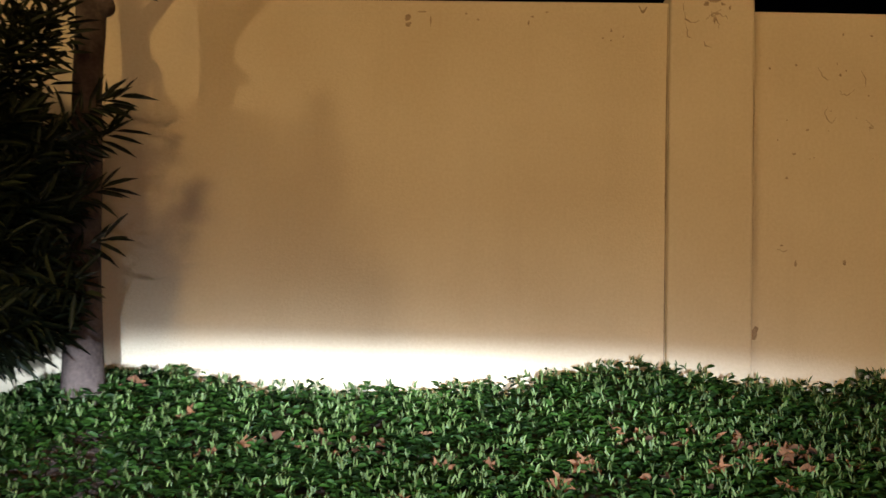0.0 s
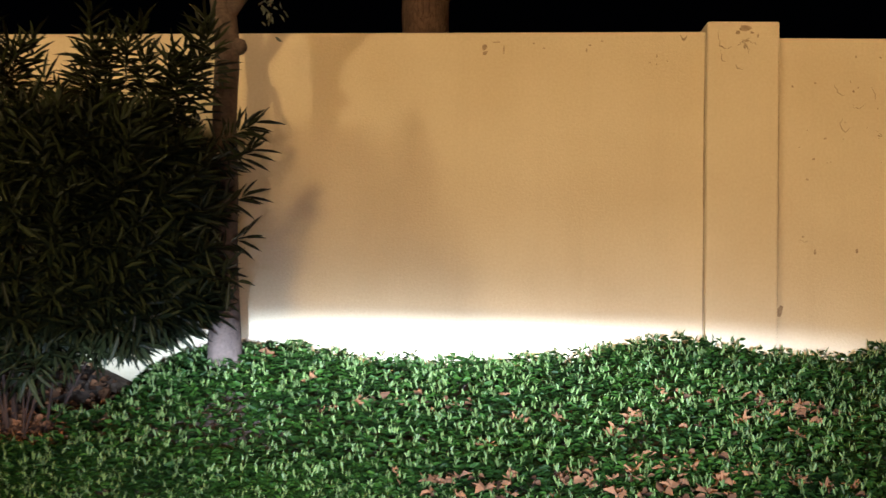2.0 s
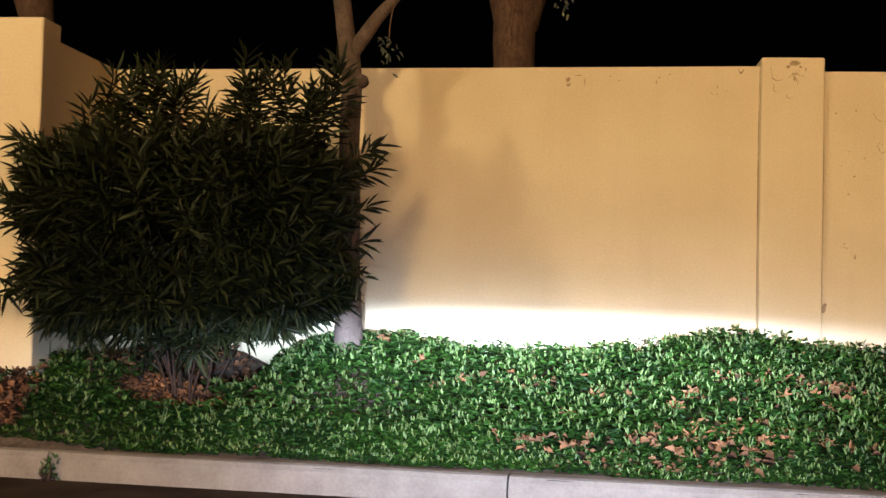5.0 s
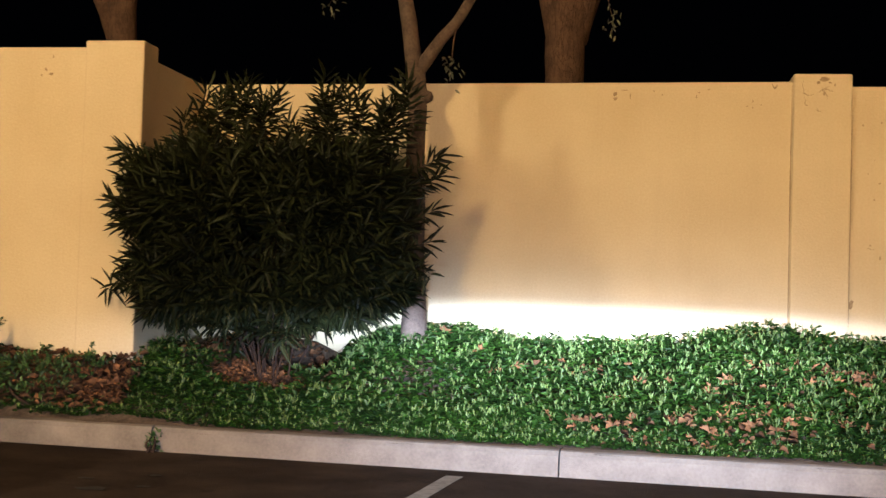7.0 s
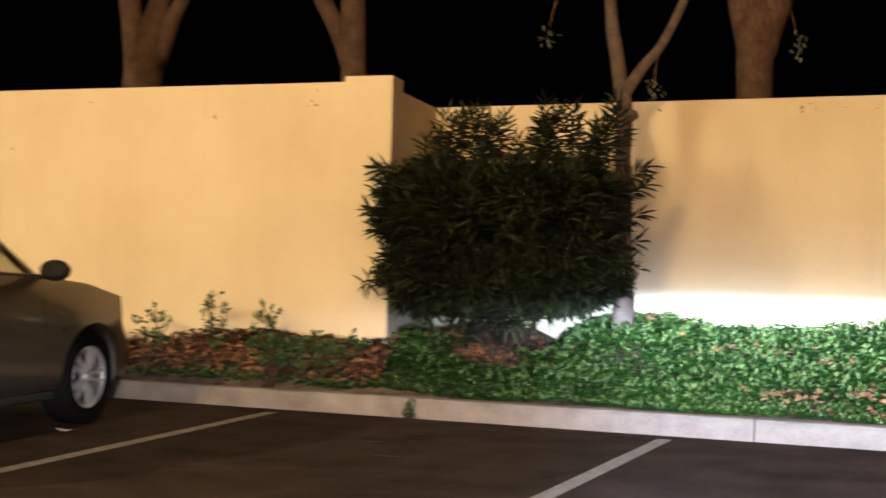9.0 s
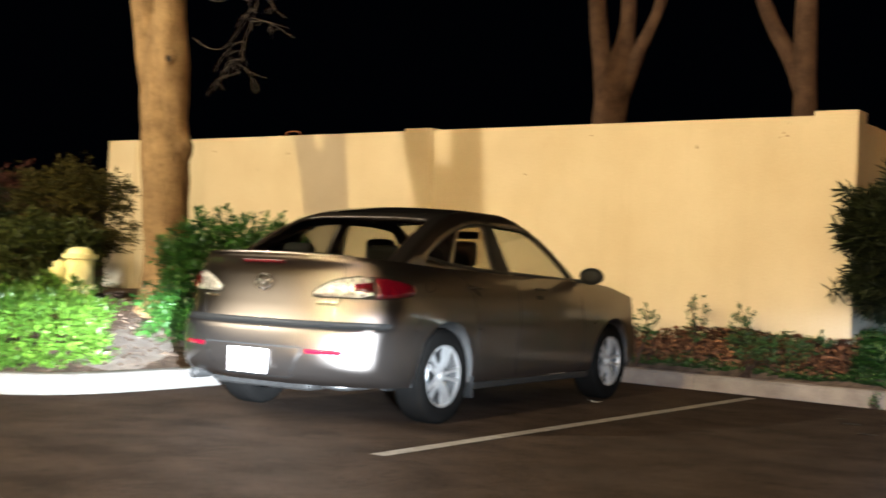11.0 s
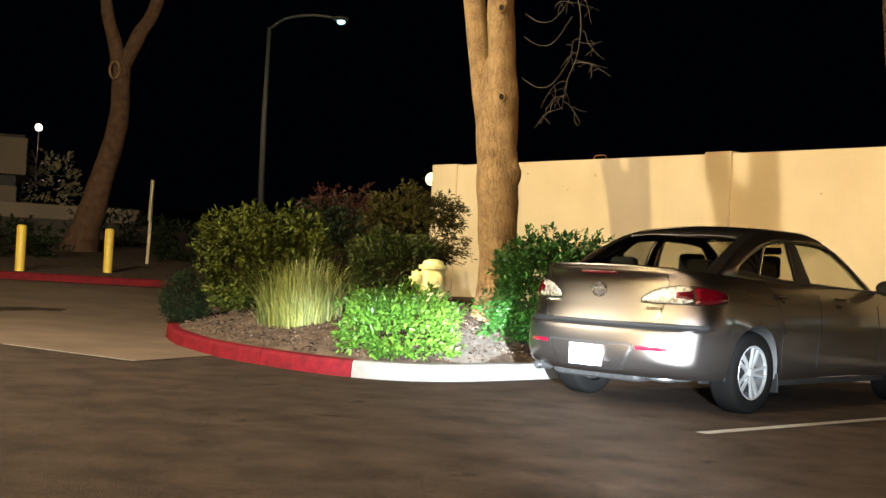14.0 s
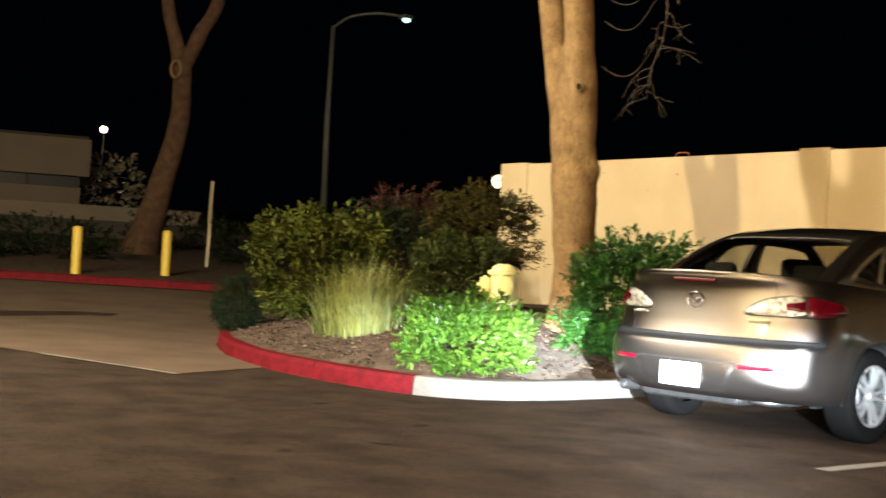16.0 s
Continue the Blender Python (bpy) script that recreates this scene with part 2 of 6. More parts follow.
BARK = bark_mat("pale_bark", (0.34, 0.222, 0.104), (0.17, 0.106, 0.050), (0.065, 0.037, 0.019))
BARK_YOUNG = mat("smooth_bark", (0.125, 0.088, 0.066), 0.9, dark=(0.058, 0.040, 0.030), scale=9, amount=0.9, fine=60, bump=0.6, bump_scale=45, spec=0.15, detail=7)
BARK_DARK = bark_mat("dark_bark", (0.145, 0.086, 0.056), (0.066, 0.038, 0.025), (0.026, 0.015, 0.010))
# near-black that paints the shade inside the branch scars
HOLE_SHADE = mat("hollow", (0.02, 0.013, 0.009), 0.95, dark=(0.01, 0.007, 0.005))
YELLOW = mat("yellow_paint", (0.75, 0.55, 0.07), 0.45, dark=(0.62, 0.44, 0.05), scale=8)


# ---- building helpers ----
def mesh_of(name, bm, smooth=False):
    me = bpy.data.meshes.new(name)
    bm.normal_update()
    if smooth:
        for f in bm.faces:
            f.smooth = True
    bm.to_mesh(me)
    bm.free()
    return me


def part(name, bm, material, parent=None, label="", smooth=False):
    ob = new(name, mesh_of(name, bm, smooth))
    if material:
        ob.data.materials.append(material)
    if parent:
        ob.parent = parent
    if label:
        tagged(ob, label)
    return ob


def box_bm(x0, x1, y0, y1, z0, z1, bevel=0.0, bm=None):
    bm = bm or bmesh.new()
    r = bmesh.ops.create_cube(bm, size=1, matrix=Matrix.Translation(((x0 + x1) / 2, (y0 + y1) / 2, (z0 + z1) / 2)) @ Matrix.Diagonal((x1 - x0, y1 - y0, z1 - z0, 1)))
    if bevel:
        es = list({e for v in r["verts"] for e in v.link_edges})
        bmesh.ops.bevel(bm, geom=es, offset=bevel, segments=2, affect="EDGES", profile=0.5)
    return bm


def tube_bm(points, radii, seg=10, bm=None, cap=True, lump=0.0, seed=0):
    """A round limb along points."""
    bm = bm or bmesh.new()
    pts = [Vector(p) for p in points]
    rings = []
    up = Vector((0.37, 0.91, 0.12))
    for i, p in enumerate(pts):
        d = (pts[min(i + 1, len(pts) - 1)] - pts[max(i - 1, 0)]).normalized()
        a = d.cross(up).normalized()
        b = d.cross(a)
        ring = []
        for k in range(seg):
            t = 2 * math.pi * k / seg
            w = a * math.cos(t) + b * math.sin(t)
            r = radii[i]
            if lump:
                r *= 1 + lump * noise.noise(p * 2.2 + w * 1.3 + Vector((seed, seed * 2.0, 0))) + 0.35 * lump * noise.noise(p * 8.0 + w * 3.5)
            ring.append(bm.verts.new(p + w * r))
        rings.append(ring)
    for r0, r1 in zip(rings, rings[1:]):
        for k in range(seg):
            bm.faces.new((r0[k], r0[(k + 1) % seg], r1[(k + 1) % seg], r1[k]))
    if cap:
        bm.faces.new(rings[0][::-1])
        bm.faces.new(rings[-1])
    return bm


def smooth_line(points, n=8):
    """Points along a smooth curve through the given ones."""
    p = [Vector(q) for q in points]
    p = [p[0] * 2 - p[1]] + p + [p[-1] * 2 - p[-2]]
    out = []
    for i in range(1, len(p) - 2):
        for k in range(n):
            t = k / n
            out.append(0.5 * (2 * p[i] + (p[i + 1] - p[i - 1]) * t + (2 * p[i - 1] - 5 * p[i] + 4 * p[i + 1] - p[i + 2]) * t * t
                              + (3 * p[i] - p[i - 1] - 3 * p[i + 1] + p[i + 2]) * t ** 3))
    return out + [p[-2]]


def empty(name, m=None, **tags):
    ob = new(name)
    if m:
        ob.matrix_world = m
    return tagged(ob, **tags)


# ---- the ground, kerbs and beds ----
def rise(x, y):
    """The lot climbs gently beyond the driveway."""
    d = max(0.0, (-x - 15.0) * 0.9 + (y + 3) * 0.25)
    return min(0.06 * d, 6.0)


bm = bmesh.new()
xs = [-220, -150, -100, -70, -50, -40, -34, -30, -26, -22, -19, -17, -15, -13, -10, -6, -2, 2, 6, 12, 25, 60, 120, 200]
ys = [-200, -100, -50, -30, -20, -14, -10, -6, -2, 2, 5, 9, 14, 20, 28, 40, 60, 100, 200]
grid = [[bm.verts.new((x, y, rise(x, y))) for x in xs] for y in ys]
for j in range(len(ys) - 1):
    for i in range(len(xs) - 1):
        bm.faces.new((grid[j][i], grid[j][i + 1], grid[j + 1][i + 1], grid[j + 1][i]))
tagged(part("ground", bm, ASPHALT, smooth=True), "dark worn asphalt of the parking lot", "asphalt", kind="structure")


def kerb_y(x):
    return -2.20 - 0.085 * x


# outer foot of the kerb, from the driveway round the island to the bay and along the wall
KERB = [(-19.0, 1.5), (-16.5, -1.5), (-14.6, -3.8), (-12.9, -5.5), (-11.0, -6.68), (-9.66, -7.29), (-8.38, -7.64), (-7.58, -7.72), (-6.8, -7.72), (-6.2, -7.62), (-5.8, -7.36),
        (-5.6, -6.9), (-5.58, -6.2), (-5.66, -5.2), (-5.78, -3.9), (-5.84, -2.7), (-5.72, -2.1), (-5.3, -1.8), (-4.4, -1.8)]
KERB_LINE = [Vector((p[0], p[1])) for p in smooth_line([(x, y, 0) for x, y in KERB], 8)]
KERB_LINE += [Vector((x, kerb_y(x))) for x in np.arange(-3.6, 16.1, 0.4)]
BED = [tuple(p) for p in KERB_LINE] + [(16, 0.2), (-1.8, 0.2), (-1.8, -1.3), (-12.3, -1.3), (-12.3, 3.0), (-19, 3.0)]


def inside(x, y, poly=BED):
    c = False
    for (ax, ay), (bx, by) in zip(poly, poly[1:] + poly[:1]):
        if (ay > y) != (by > y) and x < (bx - ax) * (y - ay) / (by - ay) + ax:
            c = not c
    return c


_kx = np.array([p.x for p in KERB_LINE])
_ky = np.array([p.y for p in KERB_LINE])


def kerb_distance(x, y):
    ax, ay, bx, by = _kx[:-1], _ky[:-1], _kx[1:], _ky[1:]
    dx, dy = bx - ax, by - ay
    t = np.clip(((x - ax) * dx + (y - ay) * dy) / (dx * dx + dy * dy), 0, 1)
    return float(np.sqrt(np.min((ax + t * dx - x) ** 2 + (ay + t * dy - y) ** 2)))


def bed_z(x, y):
    """Height of the soil: banks up from the kerb to the wall."""
    d = max(0.0, kerb_distance(x, y) - 0.1)
    if x < -5.9 or y < -2.6:
        z = 0.13 + 0.27 * min(d, 1.7)
    else:
        t = min(1.0, max(0.0, (-0.5 - x) / 1.2))
        t = t * t * (3 - 2 * t)
        z = 0.13 + (0.23 + 0.33 * t) * min(d, 2.4 - 1.68 * t)
        z += min(1.0, d) * (0.10 * math.exp(-((x - 2.4) / 0.45) ** 2) + 0.08 * math.exp(-((x - 3.9) / 0.5) ** 2))
        z += 0.15 * math.exp(-((x - 0.0) / 0.55) ** 2 - ((y + 0.5) / 0.45) ** 2) + 0.10 * math.exp(-((x - 0.05) / 0.5) ** 2 - ((y + 1.05) / 0.35) ** 2)
        z += 0.09 * math.exp(-((x + 3.2) / 0.8) ** 2) * min(1.0, d * 2.5)
        z -= 0.14 * math.exp(-((x + 0.95) / 0.45) ** 4) * min(1.0, max(0.0, (y + 1.15) / 0.25))
        far = min(1.0, max(0.0, (-4.8 - x) / 1.0))
        z = z * (1 - far) + (0.13 + 0.27 * min(d, 1.7)) * far
    return z + 0.03 * noise.noise(Vector((x * 1.3, y * 1.3, 0))) + 0.016 * min(1.0, d * 4) * noise.noise(Vector((x * 5.1, y * 5.1, 4)))


bm = bmesh.new()
STEP = 0.1
cells = {}
for i in range(int(-19.2 / STEP), int(12 / STEP)):
    for j in range(int(-7.9 / STEP), int(3.0 / STEP)):
        x, y = (i + 0.5) * STEP, (j + 0.5) * STEP
        if inside(x, y) and kerb_distance(x, y) > 0.06:
            quad = []
            for a, b in ((i, j), (i + 1, j), (i + 1, j + 1), (i, j + 1)):
                if (a, b) not in cells:
                    cells[a, b] = bm.verts.new((a * STEP, b * STEP, bed_z(a * STEP, b * STEP)))
                quad.append(cells[a, b])
            bm.faces.new(quad)
tagged(part("planting_bed", bm, SOIL, smooth=True), "brown soil of the banked planting bed", "soil", kind="structure")

# kerb stones, with joints
PROFILE = [(0.0, -0.05), (0.0, 0.0), (0.012, 0.115), (0.030, 0.142), (0.055, 0.150), (0.150, 0.150), (0.155, 0.0), (0.155, -0.05)]


def offset_line(line):
    out = []
    for i, p in enumerate(line):
        d = (line[min(i + 1, len(line) - 1)] - line[max(i - 1, 0)]).normalized()
        out.append((p, Vector((-d.y, d.x))))
    return out


def kerb_piece(stations, material, parent, label=""):
    bm = bmesh.new()
    rings = []
    for p, n in stations:
        z0 = rise(p.x, p.y)
        rings.append([bm.verts.new((p.x + n.x * o, p.y + n.y * o, z0 + h + 0.004 * noise.noise(Vector((p.x * 3, p.y * 3, o * 9))))) for o, h in PROFILE])
    for r0, r1 in zip(rings, rings[1:]):
        for k in range(len(PROFILE) - 1):
            bm.faces.new((r0[k], r1[k], r1[k + 1], r0[k + 1]))
    bm.faces.new(rings[0])
    bm.faces.new(rings[-1][::-1])
    return part("kerb_section", bm, material, parent, label)


kerb = empty("kerb", label="concrete kerb round the planting beds, part painted", category="kerb", kind="structure")
stations = offset_line(KERB_LINE)
dense = []
for (p, n), (q, m) in zip(stations, stations[1:]):
    k = max(1, int((q - p).length / 0.1))
    for i in range(k):
        t = i / k
        dense.append((p.lerp(q, t), n.lerp(m, t).normalized()))
run, piece = 0.0, [dense[0]]
zones = []


def zone(p):
    if p.x < -6.18 and p.y < -2.5 or p.x < -8:
        return "red"
    return "white" if p.x < -5.5 and p.y < -2.4 else "plain"


for (p, n), (q, m) in zip(dense, dense[1:]):
    run += (q - p).length
    piece.append((q, m))
    joint = abs(q.x - 1.11) < 0.05 and abs(q.y - kerb_y(1.11)) < 0.1 or abs(q.x + 1.36) < 0.05 and q.y > -2.4
    if run > 3.0 or zone(p) != zone(q) or (joint and run > 0.4):
        zones.append((zone(p), piece))
        gap = (q + (q - p).normalized() * 0.010, m)
        run, piece = 0.0, [gap]
zones.append((zone(dense[-1][0]), piece))
for z, piece in zones:
    if len(piece) > 1:
        kerb_piece(piece, {"red": RED_KERB, "white": WHITE_KERB, "plain": CONCRETE}[z], kerb, {"red": "red-painted kerb", "white": "white-painted kerb", "plain": ""}[z])


def floor_strip(name, a, b, width, material, label, z=0.004):
    a, b = Vector(a), Vector(b)
    d = (b - a).normalized()
    n = Vector((-d.y, d.x)) * width / 2
    bm = bmesh.new()
    steps = 24
    left, right = [], []
    for i in range(steps + 1):
        p = a.lerp(b, i / steps)
        w = 1 + 0.06 * noise.noise(Vector((p.x * 9, p.y * 9, 3)))
        left.append(bm.verts.new((p.x + n.x * w, p.y + n.y * w, z)))
        right.append(bm.verts.new((p.x - n.x * w, p.y - n.y * w, z)))
    for i in range(steps):
        bm.faces.new((left[i], right[i], right[i + 1], left[i + 1])[::-1])
    bmesh.ops.recalc_face_normals(bm, faces=bm.faces)
    return tagged(part(name, bm, material), label, "road marking", "parking bay lines", "structure")


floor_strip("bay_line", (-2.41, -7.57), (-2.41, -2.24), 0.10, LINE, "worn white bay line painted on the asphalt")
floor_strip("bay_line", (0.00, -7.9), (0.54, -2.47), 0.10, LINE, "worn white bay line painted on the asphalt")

# ---- the walls ----
def wall(name, x0, x1, y0, y1, z1, label="cream stucco garden wall, stained and peeling", bevel=0.012, z0=-0.1, z2=None):
    bm = bmesh.new()
    box_bm(x0, x1, y0, y1, z0, z1, bevel, bm)
    if z2:
        for v in bm.verts:
            if v.co.z > z1 - 0.05:
                v.co.z += (z2 - z1) * (v.co.x - x0) / (x1 - x0)
    return tagged(part(name, bm, STUCCO), label, "wall", kind="structure")


W_REC = wall("wall_recessed", -1.9, 2.64, 0.0, 0.2, 2.605, z2=2.645)
W_RIGHT = wall("wall_right", 3.02, 14.0, 0.0, 0.2, 2.61)
P_1 = wall("pilaster_1", 2.625, 3.04, -0.05, 0.25, 2.695, "cream stucco pilaster with peeling paint at its top")
wall("wall_return", -2.08, -1.88, -1.18, 0.2, 2.60)
P_2 = wall("pilaster_2", -2.224, -1.804, -1.417, -1.16, 2.665, "cream stucco corner pilaster")
W_LEFT = wall("wall_left", -11.75, -2.20, -1.385, -1.185, 2.625)
wall("pilaster_3", -7.06, -6.66, -1.415, -1.15, 2.65, "cream stucco pilaster")
wall("pilaster_4", -12.29, -11.72, -1.417, -1.10, 2.64, "cream stucco end pilaster")


def chip(parent, x, z, w, h, y, material=None, seed=0):
    """A small patch where the paint has come off."""
    r = random.Random(seed)
    bm = bmesh.new()
    n = 9
    c = bm.verts.new((x, y - 0.003, z))
    ring = []
    for k in range(n):
        a = 2 * math.pi * k / n
        q = r.uniform(0.45, 1.0)
        ring.append(bm.verts.new((x + w * q * math.cos(a) / 2, y - 0.002, z + h * q * math.sin(a) / 2)))
    for k in range(n):
        bm.faces.new((c, ring[(k + 1) % n], ring[k])[::-1])
    bmesh.ops.recalc_face_normals(bm, faces=bm.faces)
    part("paint_chip", bm, material or CHIP, parent)


def crack_or_shade(parent, pts, y, width=0.006):
    """Thin cracks, curled flake edges and one painted shade line, along points on the wall."""
    bm = bmesh.new()
    line = smooth_line([(x, y, z) for x, z in pts], 6)
    if width < 0.0079:
        for p in line:
            p.x += 0.012 * noise.noise(Vector((p.x * 60, p.z * 60, 1)))
            p.z += 0.012 * noise.noise(Vector((p.x * 60, p.z * 60, 5)))
    prev = None
    for i, p in enumerate(line):
        d = (line[min(i + 1, len(line) - 1)] - line[max(i - 1, 0)]).normalized()
        n = Vector((-d.z, 0, d.x)) * width / 2 * (1 - 0.7 * abs(2 * i / (len(line) - 1) - 1)) * (1 + 0.8 * noise.noise(p * 90))
        cur = (bm.verts.new(p + n + Vector((0, -0.002, 0))), bm.verts.new(p - n + Vector((0, -0.002, 0))))
        if prev:
            bm.faces.new((prev[0], prev[1], cur[1], cur[0]))
        prev = cur
    part("crack_or_shade", bm, CRACK_OR_SHADE, parent)


for k, (x, z, w, h) in enumerate(((1.33, 2.545, 0.04, 0.05), (1.335, 2.51, 0.045, 0.03), (1.40, 2.575, 0.05, 0.012), (1.445, 2.53, 0.012, 0.07), (1.62, 2.57, 0.02, 0.012), (1.68, 2.54, 0.015, 0.012),
                                  (1.93, 2.53, 0.012, 0.035), (1.95, 2.56, 0.03, 0.014), (2.02, 2.585, 0.025, 0.012), (2.34, 2.50, 0.012, 0.03), (2.30, 2.46, 0.014, 0.012), (2.34, 2.45, 0.012, 0.012), (2.40, 2.47, 0.010, 0.012))):
    chip(W_REC, x, z, w, h, 0.0, seed=k)
crack_or_shade(W_REC, [(2.475, 2.625), (2.495, 2.595), (2.515, 2.62)], 0.0, 0.014)
for k, (x, z, w, h) in enumerate(((2.84, 2.655, 0.09, 0.04), (2.80, 2.63, 0.04, 0.03), (2.88, 2.63, 0.03, 0.02), (2.85, 2.58, 0.03, 0.02), (2.84, 2.55, 0.02, 0.05), (2.915, 2.61, 0.015, 0.03))):
    chip(P_1, x, z, w, h, -0.05, seed=20 + k)
for pts in ([(2.69, 2.65), (2.688, 2.58), (2.70, 2.55), (2.74, 2.535), (2.765, 2.545)], [(2.70, 2.53), (2.71, 2.47), (2.725, 2.46)], [(2.79, 2.44), (2.80, 2.42), (2.83, 2.415)], [(2.82, 2.59), (2.85, 2.555), (2.86, 2.51)], [(2.83, 2.57), (2.87, 2.575), (2.91, 2.56)], [(2.80, 2.55), (2.83, 2.58), (2.87, 2.60)]):
    crack_or_shade(P_1, pts, -0.05, 0.005)
r = random.Random(7)
for k in range(110):
    x, z = r.uniform(3.12, 4.4), r.uniform(1.55, 2.52)
    if r.random() < math.exp(-((x - 3.65) / 0.45) ** 2 - ((z - 2.2) / 0.28) ** 2) + 0.12:
        chip(W_RIGHT, x, z, r.uniform(0.006, 0.026), r.uniform(0.006, 0.022), 0.0, seed=60 + k)
for pts in ([(3.41, 2.14), (3.40, 2.10), (3.43, 2.06), (3.46, 2.09)], [(3.36, 2.34), (3.39, 2.29), (3.43, 2.27)], [(3.47, 2.22), (3.50, 2.20), (3.55, 2.225)], [(3.58, 2.33), (3.60, 2.28), (3.59, 2.24)], [(3.72, 2.20), (3.75, 2.16), (3.80, 2.17)], [(3.60, 2.08), (3.63, 2.05), (3.62, 2.02)], [(3.17, 1.43), (3.20, 1.425), (3.215, 1.43)]):
    crack_or_shade(W_RIGHT, pts, 0.0, 0.004)
for k, (x, z, w, h) in enumerate(((3.19, 1.45, 0.02, 0.014), (3.26, 1.36, 0.018, 0.045), (3.50, 1.37, 0.02, 0.04), (3.06, 1.02, 0.06, 0.08))):
    chip(W_RIGHT, x, z, w, h, 0.0, seed=110 + k)
for k, (x, z, w, h) in enumerate(((-2.52, 2.47, 0.03, 0.03), (-2.48, 2.44, 0.05, 0.03), (-2.55, 2.43, 0.02, 0.02), (-2.47, 2.56, 0.012, 0.03), (-3.4, 2.35, 0.03, 0.05), (-4.6, 2.5, 0.04, 0.03), (-5.4, 2.1, 0.03, 0.04), (-8.9, 2.4, 0.04, 0.04), (-9.4, 2.2, 0.03, 0.03), (-10.2, 2.45, 0.05, 0.03))):
    chip(W_LEFT, x, z, w, h, -1.385, seed=130 + k)
crack_or_shade(W_REC, [(2.619, 0.6), (2.620, 1.2), (2.618, 1.9), (2.619, 2.62)], 0.0, 0.008)
# right of the pilaster this dark line paints its thin shadow
crack_or_shade(W_RIGHT, [(3.046, 0.6), (3.045, 1.2), (3.047, 1.9), (3.046, 2.58)], 0.0, 0.008)

# unseen plain wall, added behind the view for the car paint to reflect
bm = box_bm(-45, 25, -28.6, -28, -0.1, 5.0)
tagged(part("reflector_wall", bm, STUCCO), "plain stucco wall added out of view as a reflector", "wall", kind="structure")

# ---- plants ----
def leaf_mat(name, base, dark, rough=0.45, island=0.45, spec=0.4):
    return mat(name, base, rough, dark=dark, scale=3.0, amount=0.6, fine=25, island=island, spec=spec)


LEAF_COVER = leaf_mat("cover_leaf", (0.024, 0.060, 0.006), (0.006, 0.018, 0.003), 0.6, 0.5, 0.14)
LEAF_YOUNG = leaf_mat("young_leaf", (0.112, 0.155, 0.042), (0.045, 0.070, 0.017), 0.5, 0.4, 0.25)
LEAF_OLEANDER = leaf_mat("oleander_leaf", (0.021, 0.026, 0.008), (0.007, 0.009, 0.003), 0.52, 0.5, 0.16)
LEAF_SHRUB = leaf_mat("shrub_leaf", (0.125, 0.225, 0.022), (0.036, 0.090, 0.010), 0.35, 0.55)
LEAF_YELLOWISH = leaf_mat("yellow_green_leaf", (0.088, 0.100, 0.012), (0.018, 0.024, 0.004), 0.6, 0.5, 0.12)
LEAF_GLOSSY = leaf_mat("glossy_leaf", (0.048, 0.128, 0.018), (0.016, 0.048, 0.008), 0.35, 0.5)
LEAF_RED = leaf_mat("reddish_leaf", (0.062, 0.019, 0.013), (0.026, 0.009, 0.007))
LEAF_EVERGREEN = leaf_mat("evergreen_leaf", (0.062, 0.076, 0.016), (0.018, 0.026, 0.006), 0.5, 0.5, 0.2)
LEAF_FEATHER = leaf_mat("feathery_leaf", (0.070, 0.058, 0.012), (0.022, 0.022, 0.006), 0.6, 0.55, 0.12)
LEAF_JUNIPER = leaf_mat("juniper_leaf", (0.019, 0.030, 0.011), (0.008, 0.014, 0.005), 0.7, 0.45, 0.1)
LEAF_PALE = leaf_mat("pale_leaf", (0.30, 0.27, 0.17), (0.16, 0.145, 0.09))
LEAF_DUSTY = leaf_mat("dusty_leaf", (0.12, 0.13, 0.09), (0.06, 0.065, 0.045))
GRASS = leaf_mat("grass_blade", (0.22, 0.225, 0.05), (0.10, 0.12, 0.028), 0.5, 0.5)
LITTER = leaf_mat("dry_leaf", (0.195, 0.084, 0.034), (0.056, 0.026, 0.013), 0.8, 0.65, 0.2)
ISLAND_LITTER = leaf_mat("brown_litter", (0.17, 0.118, 0.082), (0.040, 0.027, 0.019), 0.9, 0.6, 0.1)
STEM = mat("stem", (0.052, 0.028, 0.018), 0.85, dark=(0.018, 0.010, 0.007), scale=12, spec=0.2)
TWIG = mat("bare_twig", (0.085, 0.074, 0.066), 0.85, dark=(0.05, 0.041, 0.034), scale=12, spec=0.2)

rng = np.random.default_rng(5)


def unit(v):
    return v / np.maximum(np.linalg.norm(v, axis=1, keepdims=True), 1e-9)


